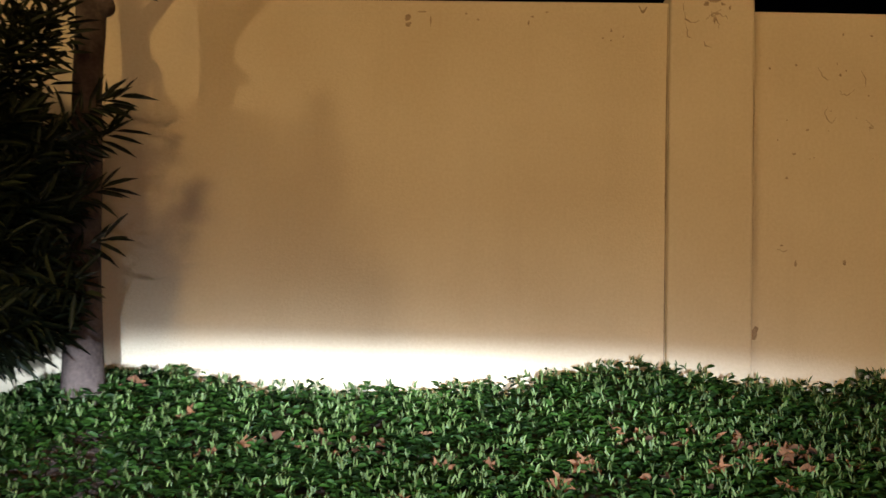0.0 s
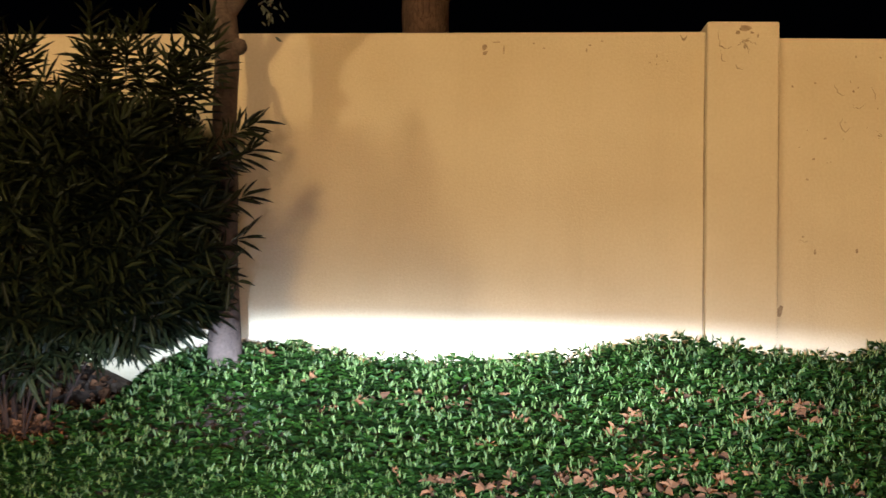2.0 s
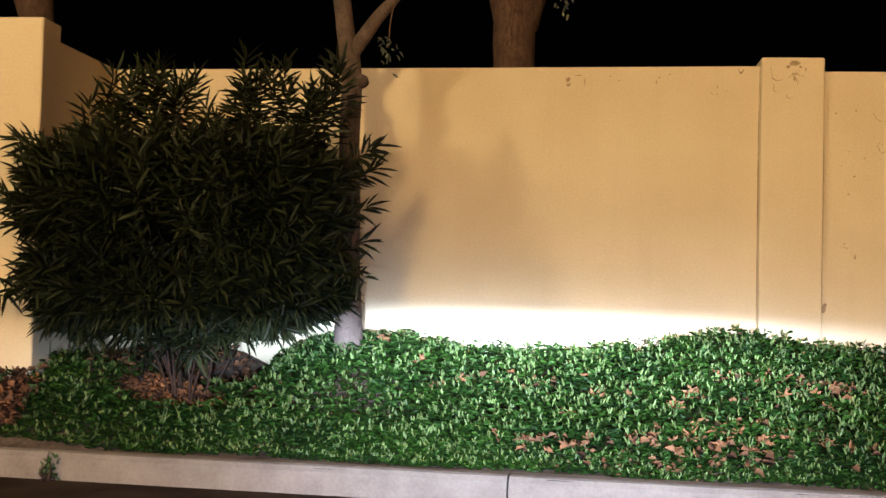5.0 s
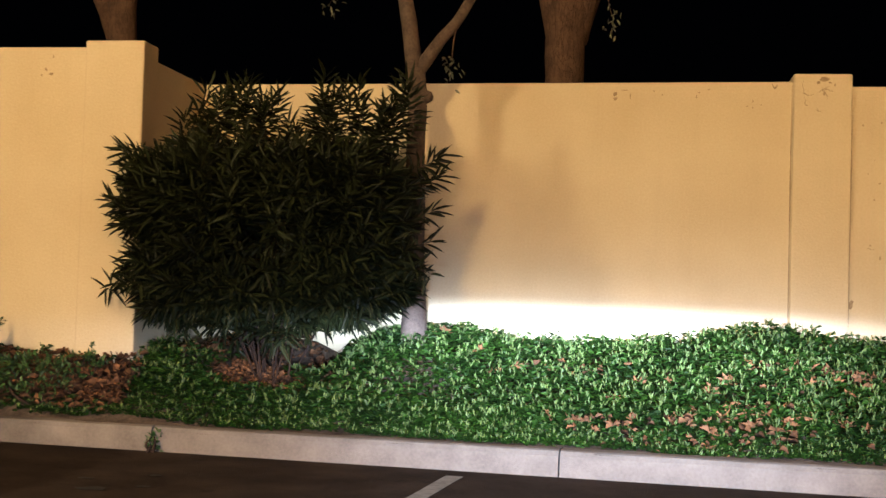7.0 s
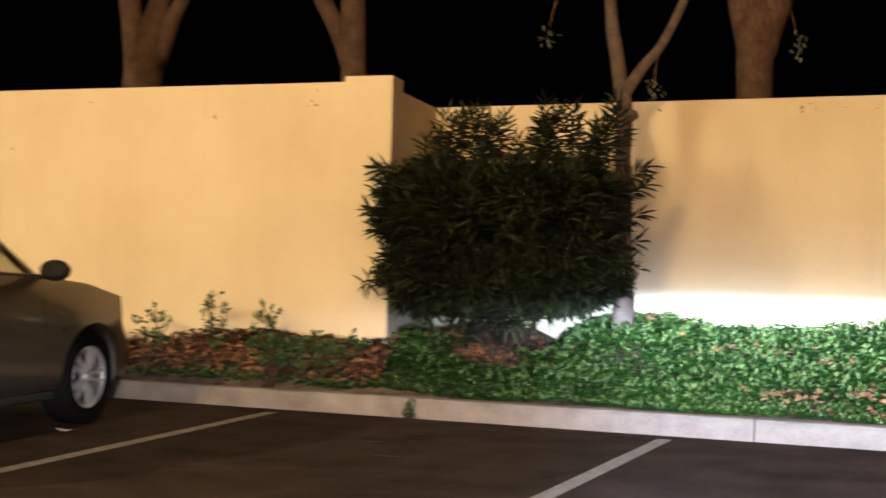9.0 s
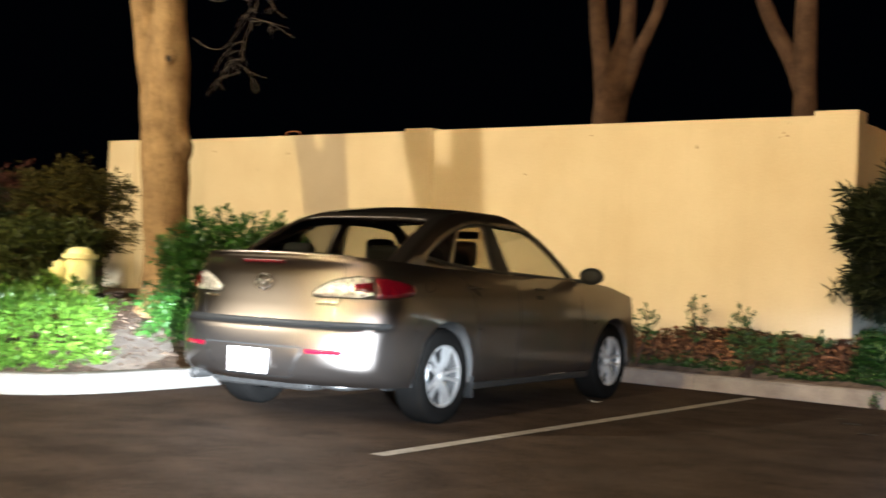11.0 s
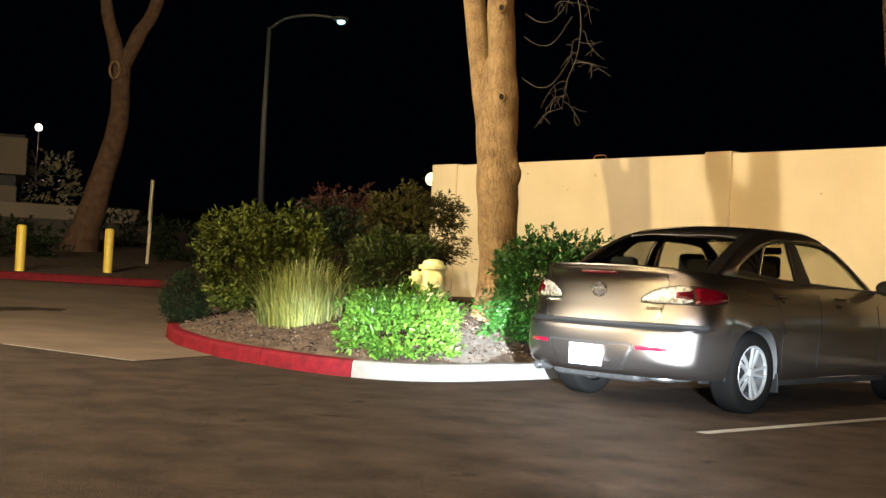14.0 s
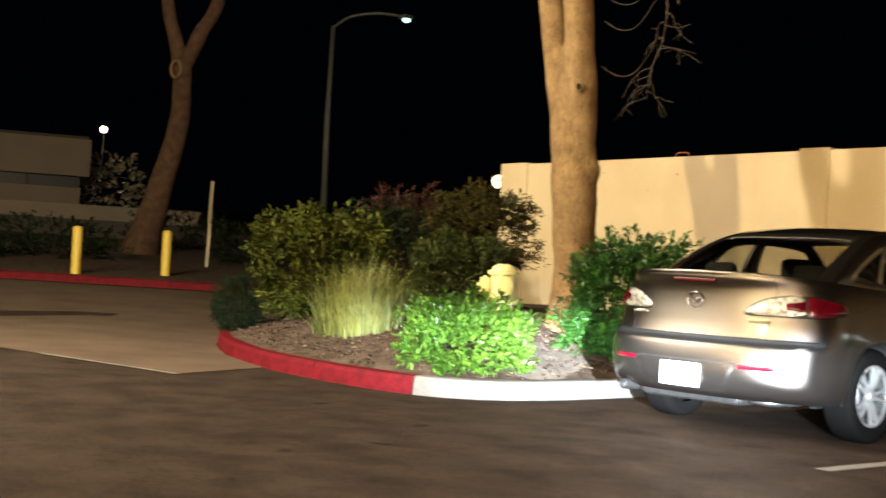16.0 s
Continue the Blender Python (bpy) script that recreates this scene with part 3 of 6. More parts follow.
def leaves(name, base, along, length, width, material, parent=None, fold=0.25, bend=0.15):
    """Many pointed leaves, each two folded halves. base, along: N x 3; length, width: N."""
    n = len(base)
    along = unit(along)
    ref = unit(rng.normal(size=(n, 3)) * 0.5 + np.array([0, 0, 1.0]))
    across = unit(np.cross(along, ref))
    face = np.cross(across, along)
    L, W = np.reshape(length, (-1, 1)) * np.ones((n, 1)), np.reshape(width, (-1, 1)) * np.ones((n, 1))
    tip = base + along * L - face * L * bend
    co = np.stack([base,
                   base + along * L * 0.30 - across * W * 0.42 + face * W * fold,
                   base + along * L * 0.68 - across * W * 0.38 + face * W * fold - face * L * bend * 0.4,
                   tip,
                   base + along * L * 0.68 + across * W * 0.38 + face * W * fold - face * L * bend * 0.4,
                   base + along * L * 0.30 + across * W * 0.42 + face * W * fold], axis=1).reshape(-1, 3)
    quads = np.array([[0, 3, 2, 1], [0, 5, 4, 3]])
    idx = (np.arange(n)[:, None, None] * 6 + quads[None]).reshape(-1)
    me = bpy.data.meshes.new(name)
    me.vertices.add(n * 6)
    me.vertices.foreach_set("co", co.astype(np.float32).ravel())
    me.loops.add(n * 8)
    me.loops.foreach_set("vertex_index", idx.astype(np.int32))
    me.polygons.add(n * 2)
    me.polygons.foreach_set("loop_start", (np.arange(n * 2) * 4).astype(np.int32))
    me.update(calc_edges=True)
    me.validate()
    me.materials.append(material)
    ob = new(name, me)
    if parent:
        ob.parent = parent
    return ob


def scatter(x0, x1, y0, y1, count, keep):
    pts = []
    while len(pts) < count:
        x, y = rng.uniform(x0, x1), rng.uniform(y0, y1)
        if keep(x, y):
            pts.append((x, y, bed_z(x, y)))
    return np.array(pts)


MULCH = (-0.98, -1.34)


def cover_keep(x, y):
    d = kerb_distance(x, y)
    if not inside(x, y) or d < 0.15 or y > -0.03:
        return False
    if ((x - MULCH[0]) / 0.32) ** 2 + ((y - MULCH[1]) / 0.20) ** 2 < 1:
        return False
    if x < -1.75:
        return rng.random() < (0.95 if d < 0.30 + 0.12 * noise.noise(Vector((x * 2, 0, 3))) else (0.5 if noise.noise(Vector((x * 1.7, y * 2.5, 9))) > 0.05 else 0.08)) and x > -4.6
    if -1.75 < x < -0.62 and y > -1.15:
        return False
    patch = noise.noise(Vector((x * 0.9 + 3, y * 1.6, 7)))
    return rng.random() < (0.95 if patch > -0.35 else 0.8)


def ground_cover():
    s = np.concatenate([scatter(-5.2, 7.0, -2.9, -0.03, 10500, cover_keep), scatter(-4.6, 7.0, -2.9, -1.4, 5000, lambda x, y: kerb_distance(x, y) < 0.62 and cover_keep(x, y))])
    near = np.clip((np.array([kerb_distance(x, y) for x, y, z in s]) - 0.15) / 0.35, 0.25, 1)
    tall = near * rng.uniform(0.07, 0.13, len(s))
    base, way, ln, wd = [], [], [], []
    for k in range(7):
        f = rng.uniform(0.2, 1.0, len(s))
        ang = rng.uniform(0, 2 * math.pi, len(s))
        base.append(s + np.stack([0.012 * np.cos(ang), 0.012 * np.sin(ang), tall * f], 1))
        way.append(np.stack([np.cos(ang), np.sin(ang), rng.uniform(0.0, 0.7, len(s))], 1))
        ln.append(rng.uniform(0.034, 0.056, len(s)) * (0.55 + 0.45 * near))
        wd.append(ln[-1] * 0.48)
    low = leaves("ground_cover", np.concatenate(base), np.concatenate(way), np.concatenate(ln), np.concatenate(wd), LEAF_COVER)
    tagged(low, "dense low ground cover with small pointed green leaves", "ground cover", kind="stuff")
    top = s[(near > 0.5) & (np.arange(len(s)) < 10500) & (rng.random(len(s)) < 0.33)]
    base, way, ln = [], [], []
    for k in range(3):
        ang = rng.uniform(0, 2 * math.pi, len(top))
        base.append(top + np.array([0, 0, 0.105]) + rng.normal(size=top.shape) * 0.006)
        way.append(np.stack([0.35 * np.cos(ang), 0.35 * np.sin(ang), np.ones(len(top))], 1))
        ln.append(rng.uniform(0.026, 0.046, len(top)))
    # the same shoots, shorter, on the plants along the kerb
    own = np.random.default_rng(5)
    low = s[(near <= 0.72) & (own.random(len(s)) < 0.30)]
    for k in range(3):
        ang = own.uniform(0, 2 * math.pi, len(low))
        d = np.array([kerb_distance(x, y) for x, y, z in low])
        base.append(low + np.stack([0 * d, 0 * d, 0.095 * np.clip((d - 0.15) / 0.35, 0.25, 1)], 1) + own.normal(size=low.shape) * 0.005)
        way.append(np.stack([0.4 * np.cos(ang), 0.4 * np.sin(ang), np.ones(len(low))], 1))
        ln.append(own.uniform(0.022, 0.036, len(low)))
    ln = np.concatenate(ln)
    tips = leaves("ground_cover_shoots", np.concatenate(base), np.concatenate(way), ln, ln * 0.29, LEAF_YOUNG)
    tagged(tips, "pale upright young shoots of the ground cover", "ground cover", kind="stuff")


ground_cover()


def fallen_mesh(seed):
    """A dry, curled, lobed leaf about 10 cm across."""
    r = random.Random(seed)
    bm = bmesh.new()
    c = bm.verts.new((0, 0, 0.006))
    ring = []
    n = 14
    for k in range(n):
        a = 2 * math.pi * k / n
        rad = (0.058 if k % 2 else 0.034) * r.uniform(0.8, 1.2)
        ring.append(bm.verts.new((rad * math.cos(a), rad * 0.85 * math.sin(a), 0.02 * r.uniform(-0.3, 1.4) + 0.25 * rad * abs(math.sin(a)))))
    for k in range(n):
        bm.faces.new((c, ring[k], ring[(k + 1) % n]))
    me = mesh_of("fallen_leaf", bm)
    me.materials.append(LITTER)
    return me


def fallen_leaves():
    kinds = [fallen_mesh(k) for k in range(4)]
    spots = [(0.17, -0.50, 0.10), (0.10, -0.55, 0.08), (2.10, -1.75, 0.10), (2.93, -1.08, 0.10), (1.40, -2.04, 0.10)]
    r = random.Random(11)
    for cx, cy, sx, sy, n in ((1.9, -1.92, 0.50, 0.12, 34), (2.75, -1.10, 0.25, 0.10, 16), (1.2, -1.0, 0.35, 0.12, 9), (2.3, -1.3, 0.5, 0.2, 12), (3.8, -1.5, 0.6, 0.3, 14), (0.55, -0.85, 0.12, 0.1, 3), (3.0, -1.85, 0.4, 0.1, 8)):
        spots += [(r.gauss(cx, sx), r.gauss(cy, sy), 0.085) for _ in range(n)]
    for k, (x, y, h) in enumerate(spots):
        if not inside(x, y) or kerb_distance(x, y) < 0.2 or y > -0.1:
            continue
        ob = new("fallen_leaf", kinds[k % 4])
        ob.matrix_world = pose(x, y, bed_z(x, y) + h, r.uniform(-45, 60), r.uniform(-35, 35), r.uniform(0, 360)) @ Matrix.Scale(r.uniform(0.55, 1.15), 4)
        tagged(ob, "dry reddish-brown curled leaf lying on the ground cover", "fallen leaf", "fallen leaves on the bed")


fallen_leaves()


def litter(name, x0, x1, y0, y1, count, keep, label, size=(0.03, 0.07), lift=0.02, material=LITTER):
    s = scatter(x0, x1, y0, y1, count, keep)
    ang = rng.uniform(0, 2 * math.pi, count)
    s[:, 2] += rng.uniform(0.0, lift, count)
    ln = rng.uniform(*size, count)
    ob = leaves(name, s, np.stack([np.cos(ang), np.sin(ang), rng.uniform(-0.1, 0.6, count)], 1), ln, ln * rng.uniform(0.45, 0.95, count), material, fold=0.5, bend=0.3)
    tagged(ob, label, "leaf litter", kind="stuff")


litter("leaf_litter", -5.4, -1.7, -2.2, -1.35, 3800, lambda x, y: inside(x, y) and kerb_distance(x, y) > 0.2 and y < -1.42, "drift of dry brown leaves along the wall", lift=0.14)
litter("mulch", MULCH[0] - 0.34, MULCH[0] + 0.34, MULCH[1] - 0.22, MULCH[1] + 0.22, 900,
       lambda x, y: ((x - MULCH[0]) / 0.34) ** 2 + ((y - MULCH[1]) / 0.22) ** 2 < 1, "reddish bark mulch under the oleander", (0.02, 0.05), 0.05)
litter("leaf_litter", -1.75, -0.35, -1.2, -0.1, 700, lambda x, y: inside(x, y), "dry brown leaves between the bush and the wall", (0.03, 0.07), 0.05)
litter("island_litter", -14, -5.7, -7.6, -3.5, 8000, lambda x, y: inside(x, y) and kerb_distance(x, y) > 0.2, "scattered dry leaves and twigs on the island soil", (0.010, 0.042), 0.016, ISLAND_LITTER)


def dusty_path():
    """Pale trodden soil between the tree and the white kerb."""
    bm = bmesh.new()
    rows = []
    for j in range(25):
        t = j / 24
        c = Vector((-5.82, -6.75)).lerp(Vector((-6.75, -5.15)), t)
        half = 0.34 + 0.10 * math.sin(t * 3.0) + 0.05 * noise.noise(Vector((t * 9, 0, 2)))
        across = Vector((0.86, 0.5))
        row = []
        for i in range(9):
            p = c + across * half * (i / 4 - 1)
            edge = min(1.0, 2.2 * min(i, 8 - i) / 8, 4 * t + 0.2, 4 * (1 - t) + 0.2)
            row.append(bm.verts.new((p.x, p.y, bed_z(p.x, p.y) + 0.007 * edge - 0.004 * (1 - edge))))
        rows.append(row)
    for r0, r1 in zip(rows, rows[1:]):
        for i in range(8):
            q = [r0[i], r0[i + 1], r1[i + 1], r1[i]]
            if all(inside(v.co.x, v.co.y) and kerb_distance(v.co.x, v.co.y) > 0.12 for v in q):
                bm.faces.new(q)
    bmesh.ops.delete(bm, geom=[v for v in bm.verts if not v.link_faces], context="VERTS")
    tagged(part("trodden_soil", bm, DUST, smooth=True), "pale dusty trodden soil by the tree", "soil", kind="structure")


dusty_path()


def stems_bm(base, ends, r0, r1, bow=0.1, seg=6):
    bm = bmesh.new()
    for e in ends:
        b = Vector(base) + Vector((rng.uniform(-0.06, 0.06), rng.uniform(-0.06, 0.06), 0))
        e = Vector(e)
        mid = b.lerp(e, 0.5) + Vector((rng.uniform(-bow, bow), rng.uniform(-bow, bow), rng.uniform(0, bow)))
        tube_bm(smooth_line([b, mid, e], 4), list(np.linspace(r0, r1, 9)), seg, bm)
    return bm


def oleander():
    base = Vector((-0.88, -1.24, bed_z(-0.88, -1.24) - 0.02))
    bush = empty("oleander_bush", pose(*base), label="tall dark green oleander bush with long narrow leaves", category="bush")
    ends, whorl_b, whorl_d = [], [], []
    # rounded block of foliage, with tufts that stand up above it and out at its sides
    shoots = []
    for k in range(760):
        u = unit(rng.normal(size=(1, 3)))[0]
        p = np.sign(u) * np.abs(u) ** 0.62
        q = np.array([-0.90, -1.30, 1.34]) + p * np.array([0.94, 0.62, 0.66]) * rng.uniform(0.80, 1.03)
        if q[2] < 0.86 + 0.14 * noise.noise(Vector((q[0] * 3, q[1] * 3, 1))):
            continue
        if q[1] > -0.55 or (q[0] < -1.72 and q[1] > -1.45):
            continue
        shoots.append((q, unit((p * np.array([1, 1, 0.8]) + np.array([0, 0, 0.55])).reshape(1, 3))[0]))
    for x, z in ((-1.35, 2.34), (-1.2, 2.42), (-1.1, 2.40), (-0.98, 2.30), (-0.62, 2.38), (-0.5, 2.45), (-0.4, 2.40), (-0.15, 2.36), (-0.08, 2.42), (-0.25, 2.28), (-0.75, 2.22), (-1.5, 2.22)):
        for _ in range(4):
            shoots.append((np.array([x + rng.normal() * 0.06, -1.2 + rng.normal() * 0.12, z - rng.uniform(0.0, 0.16)]), unit(np.array([[rng.normal() * 0.2, rng.normal() * 0.2, 1.0]]))[0]))
    for z in (2.0, 1.95, 1.86, 1.78, 1.62, 1.42, 1.2):
        for _ in range(1):
            shoots.append((np.array([0.19 - abs(z - 1.92) * 0.30 + rng.normal() * 0.03, -1.12 + rng.normal() * 0.16, z - 0.05]), unit(np.array([[1.0, 0.1, 0.55 + 0.2 * rng.normal()]]))[0]))
    for z in (1.95, 1.85, 1.75, 1.6, 1.45):
        for _ in range(3):
            shoots.append((np.array([-1.82 + rng.normal() * 0.05, -1.58 + rng.normal() * 0.05, z - 0.05]), unit(np.array([[-1.0, -0.1, 0.55 + 0.2 * rng.normal()]]))[0]))
    for x, z in ((-1.72, 0.80), (-1.62, 0.70), (-1.52, 0.66), (-1.40, 0.74), (-1.28, 0.68), (-1.15, 0.70), (-1.0, 0.66), (-0.88, 0.72), (-0.62, 0.70), (-0.50, 0.72), (-0.42, 0.78), (-0.30, 0.84), (-0.16, 0.88), (-0.05, 0.92)):
        for _ in range(3):
            lift = 0.30 * max(0.0, abs(x + 0.9) - 0.35)
            shoots.append((np.array([x + rng.normal() * 0.06, -1.50 + rng.normal() * 0.16, z + 0.10 + lift + rng.normal() * 0.03]), unit(np.array([[rng.normal() * 0.5, -0.6, 0.05 + rng.normal() * 0.3]]))[0]))
    for q, d in shoots:
        for k in range(9 if q[0] < 0 else 6):
            c = q - d * 0.034 * k
            a0 = rng.uniform(0, 6.28)
            side = unit(np.cross(d, rng.normal(size=3)).reshape(1, 3))[0]
            other = np.cross(d, side)
            for j in range(3):
                a = a0 + j * 2.1
                whorl_b.append(c)
                whorl_d.append(d * (0.85 - 0.09 * k) + (side * math.cos(a) + other * math.sin(a)) * (0.50 + 0.11 * k) - np.array([0, 0, 0.035 * k]))
    for k in range(3600):
        u = unit(rng.normal(size=(1, 3)))[0]
        p = np.sign(u) * np.abs(u) ** 0.62 * rng.uniform(0.35, 0.93)
        q = np.array([-0.90, -1.30, 1.36]) + p * np.array([0.94, 0.60, 0.62])
        if q[2] > 0.92 and not (q[0] < -1.72 and q[1] > -1.45):
            whorl_b.append(q)
            whorl_d.append(p + rng.normal(size=3) * 0.7)
    b = np.array(whorl_b) - np.array(base)
    ln = rng.uniform(0.10, 0.175, len(b))
    leaves("foliage", b, np.array(whorl_d), ln, ln * 0.155, LEAF_OLEANDER, bush, 0.15, 0.20)
    for i in range(16):
        x, y = rng.uniform(-0.12, 0.12), rng.uniform(-0.12, 0.10)
        end = (x * 3.0 + rng.normal() * 0.12, y * 1.6, rng.uniform(0.6, 1.25))
        part("stem", stems_bm((x, y, -0.03), [end], rng.uniform(0.005, 0.010), 0.004, 0.14), STEM, bush, smooth=True)


oleander()
BROWN_SPOTS = ((1.30, -1.98, 0.20, 0.06), (1.80, -1.95, 0.26, 0.08), (2.10, -1.76, 0.24, 0.08), (2.05, -2.12, 0.40, 0.07), (2.30, -1.12, 0.16, 0.07), (2.85, -1.08, 0.22, 0.08), (1.07, -0.91, 0.20, 0.05), (2.41, -1.50, 0.18, 0.07))
litter("leaf_litter", 0.7, 3.8, -2.4, -0.6, 230,
       lambda x, y: inside(x, y) and kerb_distance(x, y) > 0.16 and rng.random() < 0.8 * max(math.exp(-((x - a) / c) ** 2 - ((y - b) / d) ** 2) for a, b, c, d in BROWN_SPOTS),
       "dry brown leaves caught among the ground cover", (0.03, 0.065), 0.13)


def shrub(name, label, centre, radii, count, leaf, material, flat=0.0, power=0.75, up=0.5, stems=8, rough=0.22, width=0.5, category="shrub", seed=0, ground=None):
    """A leafy shrub: leaves through the outer shell of an uneven rounded body, on stems from its foot."""
    z0 = bed_z(centre[0], centre[1]) if ground is None else ground
    foot = Vector((centre[0], centre[1], z0))
    ob = empty(name, pose(*foot), label=label, category=category)
    per = 5
    tips = max(1, count // per)
    u = unit(rng.normal(size=(tips, 3)))
    p = np.sign(u) * np.abs(u) ** power
    lump = np.array([1 + rough * (noise.noise(Vector(q) * 2.1 + Vector((seed, 0, 0))) + 0.6 * noise.noise(Vector(q) * 5.0 + Vector((0, seed, 0)))) for q in p]).reshape(-1, 1)
    shell = (rng.uniform(0.30, 1.0, (tips, 1)) ** 0.42) * lump
    q = p * shell * np.array(radii)
    q[:, 2] += centre[2] - z0
    if ground is None:
        keep = q[:, 2] > np.array([bed_z(centre[0] + a, centre[1] + b) for a, b in q[:, :2]]) - z0 + 0.01
    else:
        keep = q[:, 2] > 0.02
    q, p = q[keep], p[keep]
    axis = unit(p * np.array([1, 1, 0.7]) + np.array([0, 0, up]) + rng.normal(size=p.shape) * 0.45)
    if flat:
        axis[:, 2] *= 1 - flat
    base, way = [], []
    for k in range(per):
        around = unit(np.cross(axis, rng.normal(size=axis.shape)))
        base.append(q - axis * leaf * 0.28 * k + rng.normal(size=q.shape) * leaf * 0.12)
        way.append(axis + around * (0.35 + 0.22 * k))
    base, way = np.concatenate(base), np.concatenate(way)
    ln = rng.uniform(leaf * 0.6, leaf * 1.2, len(base))
    leaves("foliage", base, way, ln, ln * width, material, ob, 0.2, 0.15)
    ends = [Vector(q[i]) * 0.95 for i in rng.choice(len(q), min(stems, len(q)), replace=False)]
    for e in ends:
        part("stem", stems_bm((0, 0, -0.02), [e], 0.012, 0.003, 0.06, 5), STEM, ob, smooth=True)
    return ob


shrub("rounded_bush", "rounded yellow-green bush with small leaves", (-10.5, -5.7, 0.95), (0.90, 0.66, 0.68), 15000, 0.068, LEAF_YELLOWISH, seed=3, rough=0.34, category="bush")
shrub("dark_bush", "dark green bush behind the rounded one", (-11.3, -4.3, 1.05), (0.85, 0.6, 0.85), 6000, 0.06, LEAF_JUNIPER, seed=8, category="bush")
shrub("juniper", "low dark green juniper at the red kerb", (-11.27, -6.30, 0.44), (0.40, 0.28, 0.36), 8000, 0.045, LEAF_JUNIPER, seed=5, width=0.25, power=0.9)
shrub("bright_shrub", "low glossy bright green shrub beside the hydrant", (-6.33, -6.90, 0.40), (0.52, 0.56, 0.40), 7600, 0.060, LEAF_SHRUB, seed=2, power=0.8, rough=0.35)
shrub("glossy_shrub", "glossy dark green shrub beside the parked car", (-6.24, -4.85, 0.76), (0.52, 0.86, 0.66), 15000, 0.06, LEAF_GLOSSY, seed=6, rough=0.28)
shrub("heavenly_bamboo", "dark reddish feathery shrub near the wall end", (-11.75, -3.5, 1.40), (0.70, 0.5, 0.66), 10000, 0.055, LEAF_RED, seed=4, flat=0.5, rough=0.4, width=0.36)
shrub("heavenly_bamboo", "loose olive-green feathery shrub beside the hydrant", (-9.2, -4.4, 1.42), (0.78, 0.5, 0.56), 13000, 0.055, LEAF_FEATHER, seed=9, flat=0.55, rough=0.42, width=0.34)
shrub("evergreen_shrub", "dense mid-green shrub behind the hydrant", (-8.85, -4.95, 0.92), (0.66, 0.40, 0.50), 7000, 0.062, LEAF_EVERGREEN, seed=12, rough=0.3)


WEED = leaf_mat("weed_leaf", (0.055, 0.105, 0.022), (0.018, 0.042, 0.009), 0.5, 0.5)
for k, (x, y, z, rx, rz, n) in enumerate(((-2.28, -1.78, 0.42, 0.24, 0.14, 600), (-2.02, -1.62, 0.46, 0.14, 0.13, 220), (-2.78, -1.62, 0.60, 0.13, 0.20, 260), (-3.22, -1.62, 0.68, 0.12, 0.24, 220), (-2.62, -1.85, 0.45, 0.18, 0.12, 350),
                                                  (-3.75, -1.70, 0.58, 0.16, 0.16, 240), (-4.3, -1.72, 0.50, 0.2, 0.18, 300), (-1.36, -2.10, 0.06, 0.04, 0.06, 60))):
    shrub("weed", "small green weed growing through the dry leaves" if k < 7 else "tiny weed growing in the kerb joint", (x, y, z), (rx, rx * 0.8, rz), n, 0.042, WEED, seed=40 + k, category="weed", stems=4, rough=0.5, up=0.9,
          ground=0.0 if k == 7 else None)


def grass_clump(centre, radius, height, count, label):
    foot = Vector((*centre, bed_z(*centre)))
    ob = empty("ornamental_grass", pose(*foot), label=label, category="grass")
    bm = bmesh.new()
    for _ in range(count):
        a, r = rng.uniform(0, 6.28), radius * math.sqrt(rng.random())
        b = Vector((r * math.cos(a), r * math.sin(a) * 0.6, 0))
        b.z = bed_z(foot.x + b.x, foot.y + b.y) - foot.z - 0.02
        h = height * rng.uniform(0.35, 1.12) * (1.05 - 0.35 * r / radius)
        lean = Vector((math.cos(a), math.sin(a), 0)) * rng.uniform(0.0, 0.22) * (0.2 + r / radius) + Vector((rng.normal() * 0.05, rng.normal() * 0.05, 0))
        w = Vector((-math.sin(a + rng.normal() * 0.6), math.cos(a), 0)).normalized() * rng.uniform(0.005, 0.009)
        prev = None
        for k in range(5):
            t = k / 4
            c = b + lean * t * t + Vector((0, 0, h * (t - 0.12 * t * t)))
            ww = w * (1 - 0.85 * t)
            cur = (bm.verts.new(c - ww), bm.verts.new(c + ww))
            if prev:
                bm.faces.new((prev[0], prev[1], cur[1], cur[0]))
            prev = cur
    part("blades", bm, GRASS, ob)
    return ob


grass_clump((-8.36, -6.58), 0.60, 0.84, 1150, "clump of tall yellow-green ornamental grass on the island")


# ---- trees ----
def tree(name, label, bark, limbs, seed=0, lump=0.12, seg=16):
    """limbs: (part name, points, radii). The first is the trunk."""
    foot = Vector(limbs[0][1][0])
    ob = empty(name, pose(*foot), label=label, category="tree")
    for k, (kind, pts, radii) in enumerate(limbs):
        line = smooth_line([Vector(p) - foot for p in pts], 6)
        rr = np.interp(np.linspace(0, 1, len(line)), np.linspace(0, 1, len(radii)), radii)
        part(kind, tube_bm(line, list(rr), seg if k == 0 else max(8, seg - 4), None, True, lump, seed + k), bark, ob, smooth=True)
    return ob


def on_bed(x, y, dz=-0.05):
    return (x, y, bed_z(x, y) + dz)


